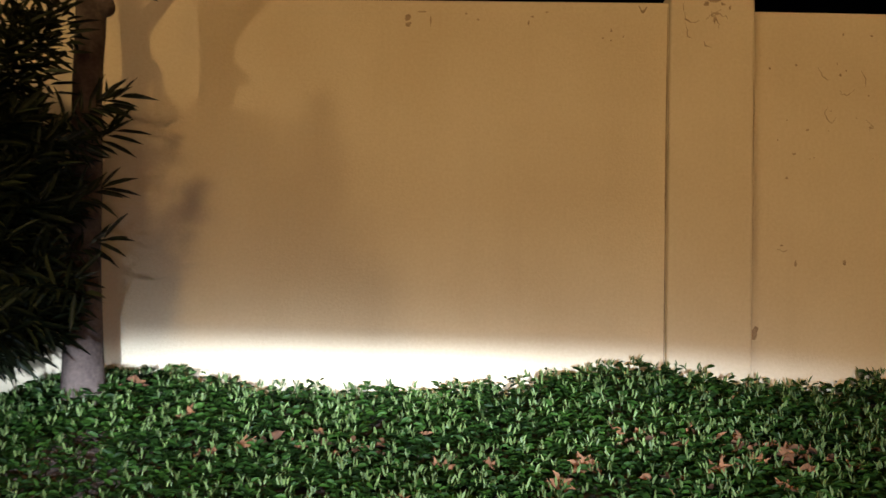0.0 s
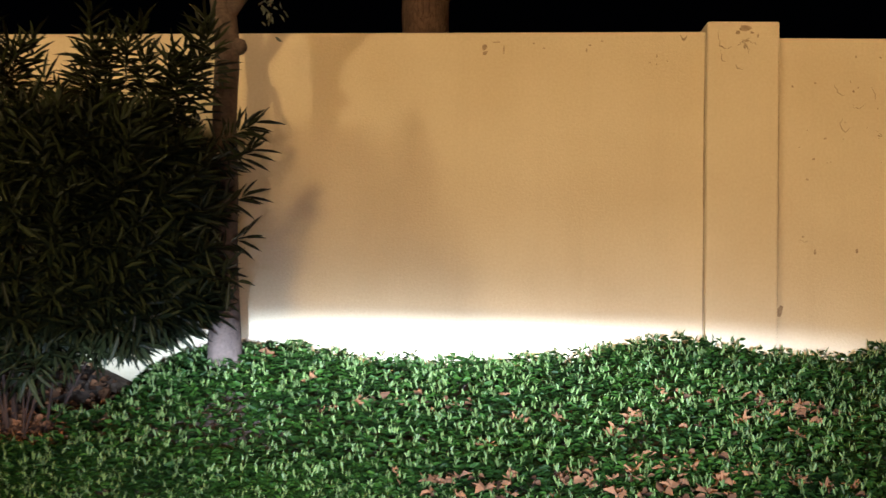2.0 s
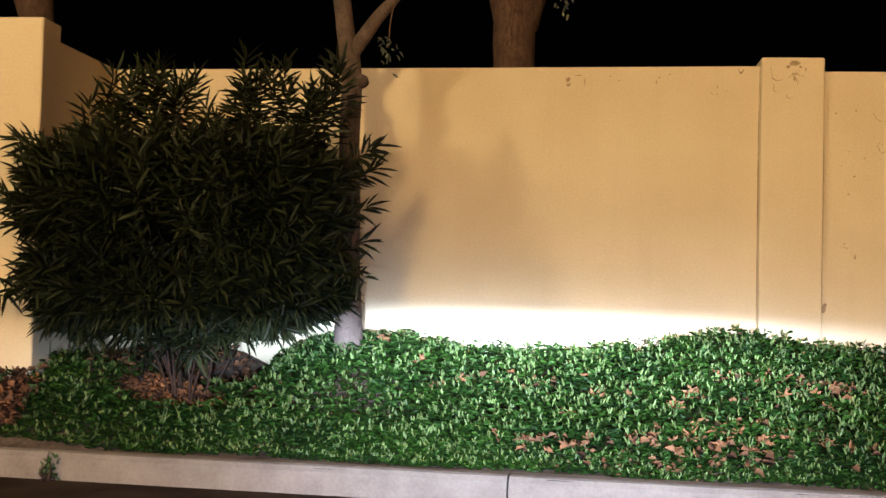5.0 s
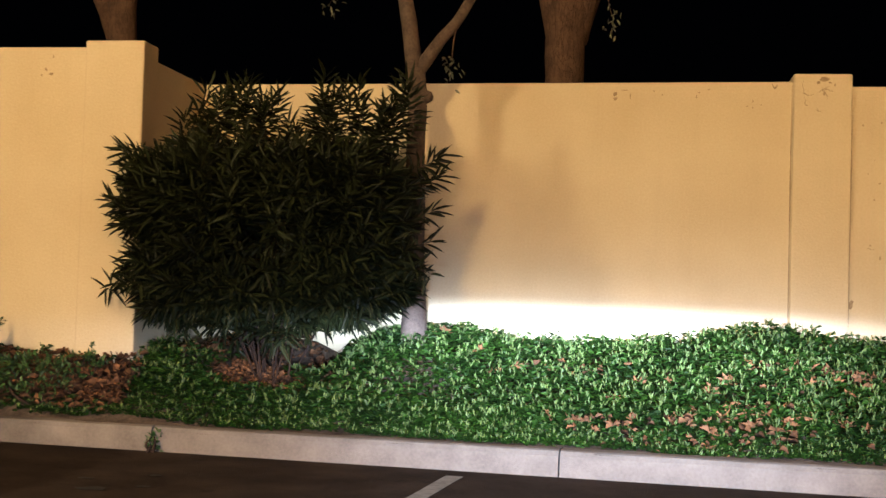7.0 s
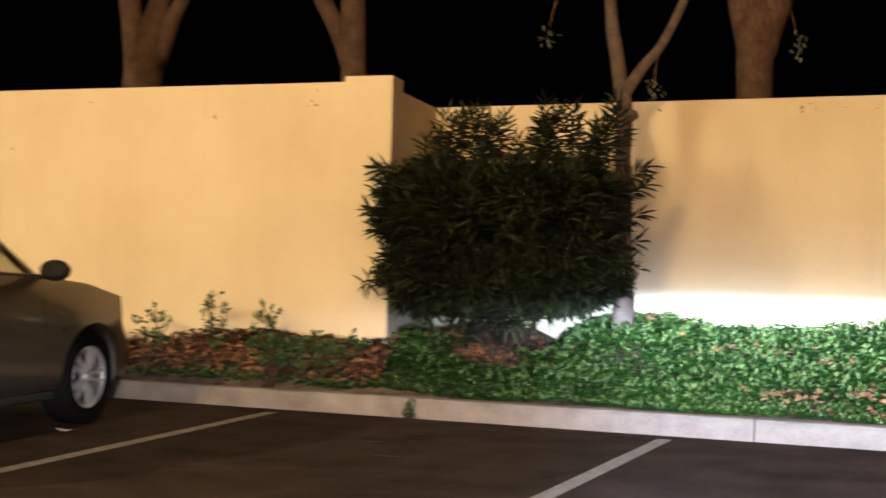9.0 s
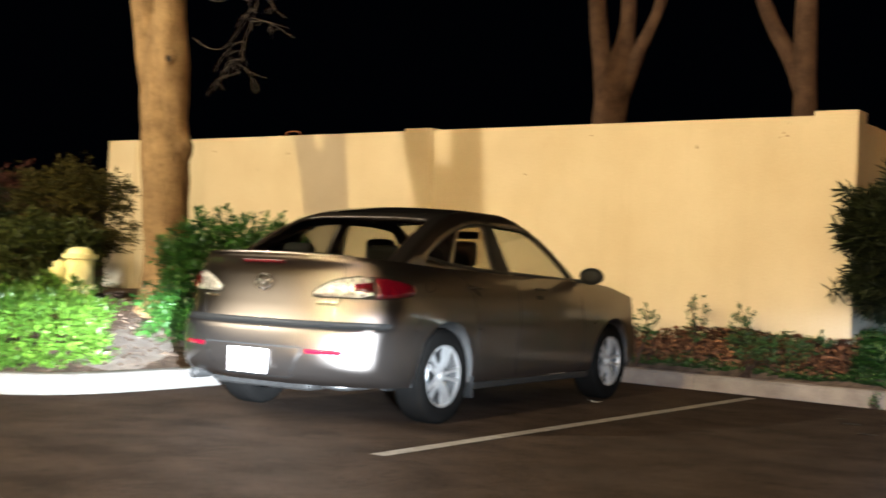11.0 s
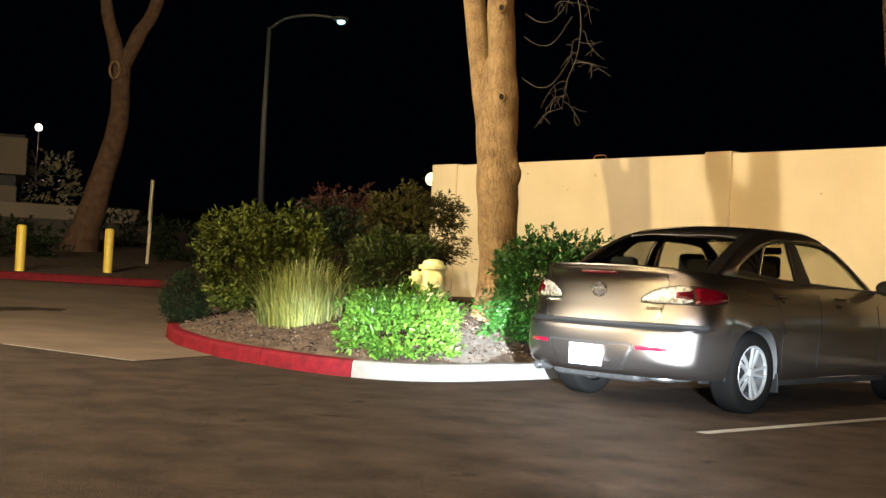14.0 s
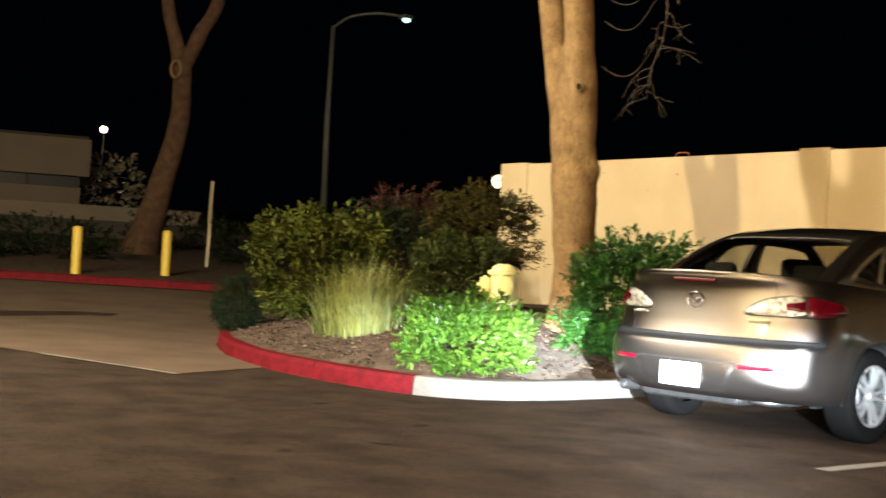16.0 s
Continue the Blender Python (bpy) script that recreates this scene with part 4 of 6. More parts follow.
small_tree = tree("young_tree", "slender young tree with a forked trunk in front of the wall", BARK_YOUNG, [
    ("trunk", [on_bed(-0.03, -0.62), (-0.05, -0.61, 1.2), (-0.07, -0.60, 2.0), (-0.06, -0.62, 2.40), (-0.08, -0.63, 2.62)], [0.098, 0.077, 0.067, 0.070, 0.066]),
    ("limb", [(-0.08, -0.63, 2.58), (-0.13, -0.63, 2.9), (-0.20, -0.62, 3.4), (-0.3, -0.6, 5.0)], [0.062, 0.054, 0.048, 0.03]),
    ("limb", [(-0.06, -0.63, 2.60), (0.10, -0.66, 2.82), (0.32, -0.7, 3.12), (0.8, -0.8, 4.2)], [0.050, 0.042, 0.036, 0.02]),
    ("knot", [(-0.02, -0.62, 2.42), (0.02, -0.65, 2.41), (0.045, -0.67, 2.40)], [0.05, 0.045, 0.022]),
], 1)
for hang, count in (([(0.24, -0.70, 2.98), (0.20, -0.71, 2.80), (0.19, -0.70, 2.62)], 26), ([(0.86, -0.8, 4.1), (1.18, -0.78, 3.4), (1.32, -0.72, 2.93)], 22), ([(-0.35, -0.6, 4.2), (-0.62, -0.62, 3.5), (-0.72, -0.64, 3.1)], 14)):
    tip = np.array(hang[-1]) - np.array(small_tree.location)
    part("twig", tube_bm(smooth_line([Vector(p) - small_tree.location for p in hang], 4), list(np.linspace(0.006, 0.002, 9)), 5), BARK_DARK, small_tree, smooth=True)
    leaves("foliage", tip + rng.normal(size=(count, 3)) * np.array([0.035, 0.03, 0.05]), rng.normal(size=(count, 3)) + np.array([0, 0, -0.8]), 0.05, 0.018, LEAF_DUSTY, small_tree)

GZ = 0.6
tree("backyard_tree", "brown tree trunk behind the wall, parting in two", BARK_DARK, [
    ("trunk", [(0.76, 3.0, GZ), (0.775, 3.0, 3.2), (0.79, 3.0, 3.64), (0.80, 3.0, 4.0), (0.80, 3.0, 4.3)], [0.24, 0.185, 0.205, 0.23, 0.10]),
    ("limb", [(0.72, 3.0, 3.55), (0.66, 3.0, 4.0), (0.52, 3.0, 4.8), (0.3, 3.0, 7.0)], [0.13, 0.16, 0.15, 0.09]),
    ("limb", [(0.86, 3.0, 3.55), (0.95, 3.0, 4.0), (1.15, 3.0, 4.8), (1.5, 3.0, 7.0)], [0.13, 0.165, 0.15, 0.09])], 4)
tree("backyard_tree", "forked brown tree behind the wall", BARK_DARK, [
    ("trunk", [(-3.86, 3.0, GZ), (-3.87, 3.0, 3.3), (-3.90, 3.0, 3.9), (-3.91, 3.0, 4.8), (-3.88, 3.0, 7.0)], [0.20, 0.152, 0.15, 0.145, 0.09]),
    ("limb", [(-3.94, 3.0, 3.55), (-4.12, 3.0, 4.05), (-4.50, 3.0, 4.83), (-5.1, 3, 7)], [0.10, 0.11, 0.105, 0.06])], 5)
tree("backyard_tree", "large brown tree behind the wall, parting in three stems", BARK_DARK, [
    ("trunk", [(-6.74, 3.0, GZ), (-6.74, 3.0, 3.3), (-6.67, 3.0, 3.8), (-6.55, 3.0, 4.4), (-6.50, 3.0, 5.0), (-6.45, 3.0, 7.0)], [0.32, 0.245, 0.25, 0.135, 0.11, 0.08]),
    ("limb", [(-6.82, 3.0, 3.4), (-6.88, 3.0, 4.0), (-7.02, 3.0, 5.05), (-7.2, 3, 7)], [0.15, 0.15, 0.13, 0.09]),
    ("limb", [(-6.52, 3.0, 3.7), (-6.32, 3.0, 4.25), (-6.0, 3.0, 4.96), (-5.5, 3.0, 7.0)], [0.11, 0.10, 0.08, 0.05])], 6)

big_tree = tree("island_tree", "tall pale-barked tree with two stems on the island", BARK, [
    ("trunk", [on_bed(-7.05, -4.95, -0.1), (-7.06, -4.95, 0.75), (-7.08, -4.95, 1.2), (-7.15, -4.95, 2.0), (-7.21, -4.94, 2.5), (-7.30, -4.92, 2.95), (-7.36, -4.92, 3.22), (-7.38, -4.92, 3.36)], [0.315, 0.228, 0.212, 0.215, 0.20, 0.15, 0.085, 0.03]),
    ("limb", [(-7.20, -4.96, 1.5), (-7.33, -4.93, 2.3), (-7.46, -4.90, 2.9), (-7.65, -4.88, 3.6), (-7.80, -4.86, 4.2), (-8.4, -4.8, 7.0)], [0.08, 0.13, 0.14, 0.132, 0.12, 0.07]),
    ("limb", [(-7.08, -4.93, 1.5), (-7.10, -4.93, 2.3), (-7.13, -4.95, 2.9), (-7.18, -4.97, 3.6), (-7.20, -4.98, 4.2), (-7.1, -5.0, 7.0)], [0.08, 0.15, 0.155, 0.15, 0.14, 0.08]),
    ("burl", [(-7.08, -4.93, 1.70), (-7.05, -4.90, 1.95), (-7.035, -4.88, 2.08), (-7.08, -4.92, 2.32)], [0.09, 0.115, 0.120, 0.07]),
], 7, 0.16, 28)
for x, y, z in ((-7.02, -5.075, 2.86), (-7.075, -5.09, 3.82)):
    d = Vector((0.70, -0.71, 0.05)).normalized()
    c = Vector((x, y, z)) - Vector(big_tree.location)
    bm = bmesh.new()
    ringed = []
    a0 = d.cross(Vector((0, 0, 1))).normalized()
    b0 = a0.cross(d)
    for k in range(14):
        w = a0 * math.cos(2 * math.pi * k / 14) * 0.8 + b0 * math.sin(2 * math.pi * k / 14)
        ringed.append([bm.verts.new(c + w * q + d * o) for q, o in ((0.062, -0.03), (0.050, 0.022), (0.036, 0.026), (0.028, -0.02))])
    for k in range(14):
        for j in range(3):
            bm.faces.new((ringed[k][j], ringed[k][j + 1], ringed[(k + 1) % 14][j + 1], ringed[(k + 1) % 14][j]))
    bmesh.ops.recalc_face_normals(bm, faces=bm.faces)
    knot = part("knot", bm, BARK, big_tree, "bark collar round an old branch scar", True)
    # flat dark disc in place of depth, its colour standing for the shade
    bm = bmesh.new()
    bm.faces.new([bm.verts.new(c + (a0 * math.cos(2 * math.pi * k / 12) * 0.8 + b0 * math.sin(2 * math.pi * k / 12)) * 0.040 + d * 0.012) for k in range(12)])
    part("hollow", bm, HOLE_SHADE, knot, "dark disc painted as the shade inside the scar")
foot = Vector(big_tree.location)
r = random.Random(4)


def twig_part(lines):
    bm = bmesh.new()
    for pts, r0 in lines:
        line = smooth_line([Vector(p) - foot for p in pts], 4)
        tube_bm(line, list(np.linspace(r0, 0.0022, len(line))), 5, bm)
    part("bare_twig", bm, TWIG, big_tree, "thin bare hanging twig", True)


# one drooping branch with many fine side twigs, bare
def wander(p, way, length, sag, steps=5):
    pts = [Vector(p)]
    d = Vector(way).normalized()
    for _ in range(steps):
        d = (d + Vector((r.gauss(0, 0.28), r.gauss(0, 0.2), r.gauss(0, 0.2) - sag))).normalized()
        pts.append(pts[-1] + d * length / steps)
    return pts


main = [(-6.62, -4.75, 4.75), (-6.40, -4.75, 4.15), (-6.24, -4.75, 3.7), (-6.26, -4.75, 3.3), (-6.40, -4.75, 3.0), (-6.44, -4.75, 2.72)]
twig_part([(main, 0.0065)])
for k in range(20):
    i = r.randrange(0, 5)
    p = Vector(main[i]).lerp(Vector(main[i + 1]), r.random())
    s = r.choice((-1, -1, 1))
    first = wander(p, (s * 1.0, r.gauss(0, 0.3), r.uniform(-0.5, 0.5)), r.uniform(0.18, 0.5), 0.22)
    side = wander(first[2], (s * 0.6, r.gauss(0, 0.4), r.uniform(-0.9, 0.3)), r.uniform(0.08, 0.24), 0.18)
    last = wander(first[3], (-s * 0.5, r.gauss(0, 0.4), -0.6), r.uniform(0.06, 0.18), 0.1)
    twig_part([(first, 0.0032), (side, 0.0024), (last, 0.0022)])
for z in (3.05, 3.5, 3.75):
    twig_part([([(-7.0, -4.8, z + 0.05), (-6.80, -4.78, z - 0.06), (-6.6, -4.75, z - 0.04), (-6.36, -4.75, z + 0.20)], 0.0042)])

# ---- the parked car ----


def car_paint():
    """Metallic paint: a broad flake lobe over a little body colour, under a smooth clear coat."""
    m = mat("bronze_metallic_paint", (0.178, 0.155, 0.140), 0.5, dark=(0.157, 0.137, 0.124), scale=3, amount=0.3, fine=400)
    nt = m.node_tree
    old = nt.nodes["Principled BSDF"]
    colour = old.inputs["Base Color"].links[0].from_socket
    flake = nt.nodes.new("ShaderNodeBsdfAnisotropic")
    flake.distribution = "BECKMANN"
    flake.inputs["Roughness"].default_value = 0.435
    nt.links.new(colour, flake.inputs["Color"])
    under = nt.nodes.new("ShaderNodeBsdfDiffuse")
    under.inputs["Color"].default_value = (0.14, 0.123, 0.113, 1)
    coat = nt.nodes.new("ShaderNodeBsdfAnisotropic")
    coat.inputs["Roughness"].default_value = 0.06
    body = nt.nodes.new("ShaderNodeMixShader")
    body.inputs[0].default_value = 0.055
    fresnel = nt.nodes.new("ShaderNodeFresnel")
    fresnel.inputs[0].default_value = 1.36
    top = nt.nodes.new("ShaderNodeMixShader")
    nt.links.new(flake.outputs[0], body.inputs[1])
    nt.links.new(under.outputs[0], body.inputs[2])
    nt.links.new(fresnel.outputs[0], top.inputs[0])
    nt.links.new(body.outputs[0], top.inputs[1])
    nt.links.new(coat.outputs[0], top.inputs[2])
    nt.links.new(top.outputs[0], nt.nodes["Material Output"].inputs[0])
    nt.nodes.remove(old)
    return m


PAINT = car_paint()
# black of real trim, and of the shade painted at bumper and door handles
TRIM_AND_SHADE = mat("black_trim_and_shade", (0.014, 0.0135, 0.0135), 0.5, dark=(0.009, 0.009, 0.009), spec=0.25)
INTERIOR = mat("dark_interior", (0.02, 0.019, 0.018), 0.85, dark=(0.012, 0.011, 0.011))
RUBBER = mat("tyre_rubber", (0.006, 0.0056, 0.0053), 0.95, dark=(0.003, 0.0028, 0.0026), spec=0.04, fine=90, bump=0.2, bump_scale=120)
ALLOY = mat("silver_alloy", (0.50, 0.49, 0.485), 0.32, 0.75, dark=(0.40, 0.395, 0.39))
DULL_STEEL = mat("dull_steel", (0.20, 0.195, 0.19), 0.42, 0.9, dark=(0.09, 0.087, 0.085), scale=20)
CHROME = mat("chrome", (0.85, 0.85, 0.85), 0.12, 1.0, dark=(0.8, 0.8, 0.8))
RED_LENS = mat("red_lens", (0.13, 0.002, 0.012), 0.12, 0.0, dark=(0.04, 0.001, 0.004), scale=9, fine=30, amount=0.4, spec=0.7, coat=1.0)
DULL_RED = mat("dull_red_lens", (0.10, 0.004, 0.010), 0.40, dark=(0.05, 0.002, 0.004), spec=0.25)
CLEAR_LENS = mat("clear_lens", (0.80, 0.80, 0.82), 0.25, 0.25, dark=(0.10, 0.095, 0.095), scale=30, fine=55, amount=1.0, spec=0.8, coat=1.0, bump=0.6, bump_scale=30)
PLATE = mat("white_plate", (0.92, 0.92, 0.92), 0.4, dark=(0.88, 0.88, 0.88))


def glass_mat(name, tint, gloss=0.06):
    m = bpy.data.materials.new(name)
    m.use_nodes = True
    nt = m.node_tree
    nt.nodes.remove(nt.nodes["Principled BSDF"])
    tr = nt.nodes.new("ShaderNodeBsdfTransparent")
    tr.inputs[0].default_value = (*tint, 1)
    gl = nt.nodes.new("ShaderNodeBsdfGlossy")
    gl.inputs["Roughness"].default_value = 0.02
    fr = nt.nodes.new("ShaderNodeFresnel")
    fr.inputs[0].default_value = 1.45
    mx = nt.nodes.new("ShaderNodeMixShader")
    nt.links.new(fr.outputs[0], mx.inputs[0])
    nt.links.new(tr.outputs[0], mx.inputs[1])
    nt.links.new(gl.outputs[0], mx.inputs[2])
    nt.links.new(mx.outputs[0], nt.nodes["Material Output"].inputs[0])
    return m


GLASS = glass_mat("car_glass", (0.74, 0.74, 0.68))
# opaque black in place of clear glass, to darken the quarter pane
BLACK_GLASS = mat("black_glass", (0.008, 0.008, 0.008), 0.06, dark=(0.006, 0.006, 0.006))
# grey of the arch lining, also the painted shade inside the rims
LINER_AND_SHADE = mat("grey_liner_and_shade", (0.055, 0.053, 0.052), 0.7, dark=(0.03, 0.029, 0.028), scale=9)
REAR_GLASS = glass_mat("dark_car_glass", (0.62, 0.62, 0.58))
WHEELS_Y = (0.0, 2.64)
BOTTOM, TOP = 0.26, 1.07
CORNER, ROUND = 0.40, 2.5


def interp(x, pairs):
    return float(np.interp(x, [p[0] for p in pairs], [p[1] for p in pairs]))


def deck(y):
    """Height of the lower body's upper edge: boot, belt line, bonnet."""
    return interp(y, [(-0.97, 1.068), (-0.70, 1.070), (-0.40, 1.055), (0.0, 1.032), (0.6, 1.012), (1.2, 0.995), (2.2, 0.972), (2.6, 0.94), (3.1, 0.84), (3.45, 0.72), (3.62, 0.64)])


def rear_line(z):
    return interp(z, [(0.26, -0.82), (0.285, -0.885), (0.31, -0.925), (0.35, -0.957), (0.42, -0.973), (0.50, -0.973), (0.56, -0.966), (0.605, -0.955), (0.628, -0.942), (0.640, -0.908), (0.665, -0.895), (0.74, -0.873), (0.86, -0.852), (0.96, -0.843), (1.01, -0.850), (1.045, -0.872), (1.07, -0.870)])


def front_line(z):
    return interp(z, [(0.24, 3.48), (0.35, 3.58), (0.55, 3.62), (0.65, 3.58), (0.8, 3.45)])


def half_width(y, z):
    w = interp(z, [(0.24, 0.838), (0.32, 0.856), (0.42, 0.862), (0.54, 0.866), (0.66, 0.8775), (0.76, 0.8765), (0.84, 0.866), (0.92, 0.842), (0.98, 0.812), (1.03, 0.775), (1.07, 0.738)])
    end = interp(y, [(-0.97, 0.955), (-0.5, 0.988), (0.0, 1.0), (2.6, 1.0), (3.1, 0.985), (3.62, 0.93)])
    swell = 0.016 * sum(math.exp(-((y - c) / 0.40) ** 2) for c in WHEELS_Y) * math.exp(-((z - 0.64) / 0.16) ** 2)
    return w * end + swell


def body_point(a, b, c):
    """a: -1 to 1 across, b: 0 to 1 from rear to front, c: 0 to 1 from the sill up."""
    z = BOTTOM + c * (TOP - BOTTOM)
    sweep = abs(a) ** 3.2
    round_off = max(0.0, 1 - min(1.0, abs(a)) ** ROUND) ** (1 / ROUND)
    y0 = rear_line(z) + CORNER * (1 - round_off) + 0.035 * a * a
    y1 = front_line(min(z, 0.8)) - 0.42 * sweep
    y = y0 + b * (y1 - y0)
    low = BOTTOM
    for wy in WHEELS_Y:
        d = abs(y - wy)
        if d < 0.362:
            low = max(low, 0.318 + math.sqrt(0.362 ** 2 - d * d))
    top = deck(y)
    zz = low + c * (top - low) if low > BOTTOM else BOTTOM + c * (top - BOTTOM)
    crown = 0.0
    x = a * half_width(y, zz)
    if c >= 0.999:
        crown = 0.020 * (1 - a * a)
    return Vector((x, y, zz + crown))


def grid_bm(f, us, vs, bm, flip=False):
    rows = [[bm.verts.new(f(u, v)) for u in us] for v in vs]
    for r0, r1 in zip(rows, rows[1:]):
        for k in range(len(us) - 1):
            q = (r0[k], r0[k + 1], r1[k + 1], r1[k])
            bm.faces.new(q[::-1] if flip else q)


def b_steps():
    """Steps along the body, fine round the wheels."""
    ys = list(np.linspace(-0.7, -0.40, 4)) + list(np.linspace(-0.375, 0.375, 31)) + list(np.linspace(0.45, 2.2, 12)) + list(np.linspace(2.265, 3.015, 31)) + list(np.linspace(3.07, 3.25, 4))
    y0, y1 = -0.46, 3.19
    b = [(y - y0) / (y1 - y0) for y in ys]
    return [0.0] + [v for v in b if 0.012 < v < 0.988] + [1.0]


C_STEPS = [0, 0.03, 0.06, 0.1, 0.16, 0.22, 0.28, 0.34, 0.40, 0.43, 0.455, 0.47, 0.485, 0.50, 0.53, 0.58, 0.63, 0.68, 0.73, 0.78, 0.83, 0.88, 0.92, 0.95, 0.97, 0.985, 1.0]
A_STEPS = [math.copysign(abs(math.sin(t)) ** (2 / ROUND), t) for t in np.linspace(-math.pi / 2, math.pi / 2, 41)]


def cabin_point(a, b, c):
    """The glasshouse, from the belt line up to the roof."""
    z0 = 1.0
    sweep = abs(a) ** 3
    y0 = interp(c, [(0, -0.52), (0.25, -0.33), (0.5, -0.12), (0.75, 0.14), (0.9, 0.36), (1.0, 0.56)]) + 0.16 * sweep * (1 - 0.4 * c)
    y1 = interp(c, [(0, 2.50), (0.3, 2.18), (0.6, 1.88), (0.85, 1.58), (1.0, 1.34)]) - 0.30 * sweep * (1 - 0.3 * c)
    y = y0 + b * (y1 - y0)
    roof = interp(y, [(-0.5, 1.395), (0.2, 1.43), (0.7, 1.455), (1.2, 1.455), (1.7, 1.43), (2.4, 1.38)])
    base = deck(y) - 0.02
    z = base + (roof - base) * (1 - (1 - c) ** 1.25)
    w = interp(c, [(0, 0.790), (0.3, 0.735), (0.6, 0.675), (0.85, 0.610), (0.95, 0.565), (1.0, 0.520)])
    w *= interp(y, [(-0.5, 0.90), (0.2, 0.97), (1.0, 1.0), (1.8, 0.99), (2.4, 0.95)])
    x = a * w
    if c >= 0.999:
        z += 0.018 * (1 - a * a)
    return Vector((x, y, z))


def offset(f, u, v, lift):
    e = 0.004
    p = f(u, v)
    n = (f(u + e, v) - f(u - e, v)).cross(f(u, v + e) - f(u, v - e)).normalized()
    return p, n


def patch_bm(f, poly_lo, poly_hi, us, nv, lift, out):
    """A panel on the surface f(u, v) between the curves lo(u) and hi(u), raised by lift along the direction out points to; its rim returns to the surface."""
    bm = bmesh.new()
    rows = []
    for u in us:
        lo, hi = poly_lo(u), poly_hi(u)
        row = []
        for k in range(nv + 1):
            v = lo + (hi - lo) * k / nv
            p, n = offset(f, u, v, lift)
            if n.dot(out(p)) < 0:
                n = -n
            edge = k in (0, nv) or u in (us[0], us[-1])
            row.append(bm.verts.new(p + n * (0.0015 if edge else lift)))
        rows.append(row)
    for r0, r1 in zip(rows, rows[1:]):
        for k in range(nv):
            bm.faces.new((r0[k], r0[k + 1], r1[k + 1], r1[k]))
    bmesh.ops.recalc_face_normals(bm, faces=bm.faces)
    bm.normal_update()
    c = sum((f_.calc_center_median() for f_ in bm.faces), Vector()) / len(bm.faces)
    if sum(f_.normal.dot(out(f_.calc_center_median())) for f_ in bm.faces) < 0:
        bmesh.ops.reverse_faces(bm, faces=bm.faces)
    return bm


def skin(u, z):
    """The outer skin by a path: u -1 to 1 runs across the tail, past 1 along the right side, below -1 along the left."""
    c = (z - BOTTOM) / (TOP - BOTTOM)
    s = 1 if u >= 0 else -1
    w = abs(u)
    if w <= 1:
        return body_point(u, 0.0, c)
    return body_point(s, (w - 1) / 3.65, c)


def outwards(p):
    return Vector((p.x, (p.y - 1.3) * 0.6 if abs(p.x) < 0.8 else (p.y - 1.3) * 0.08, 0.0))


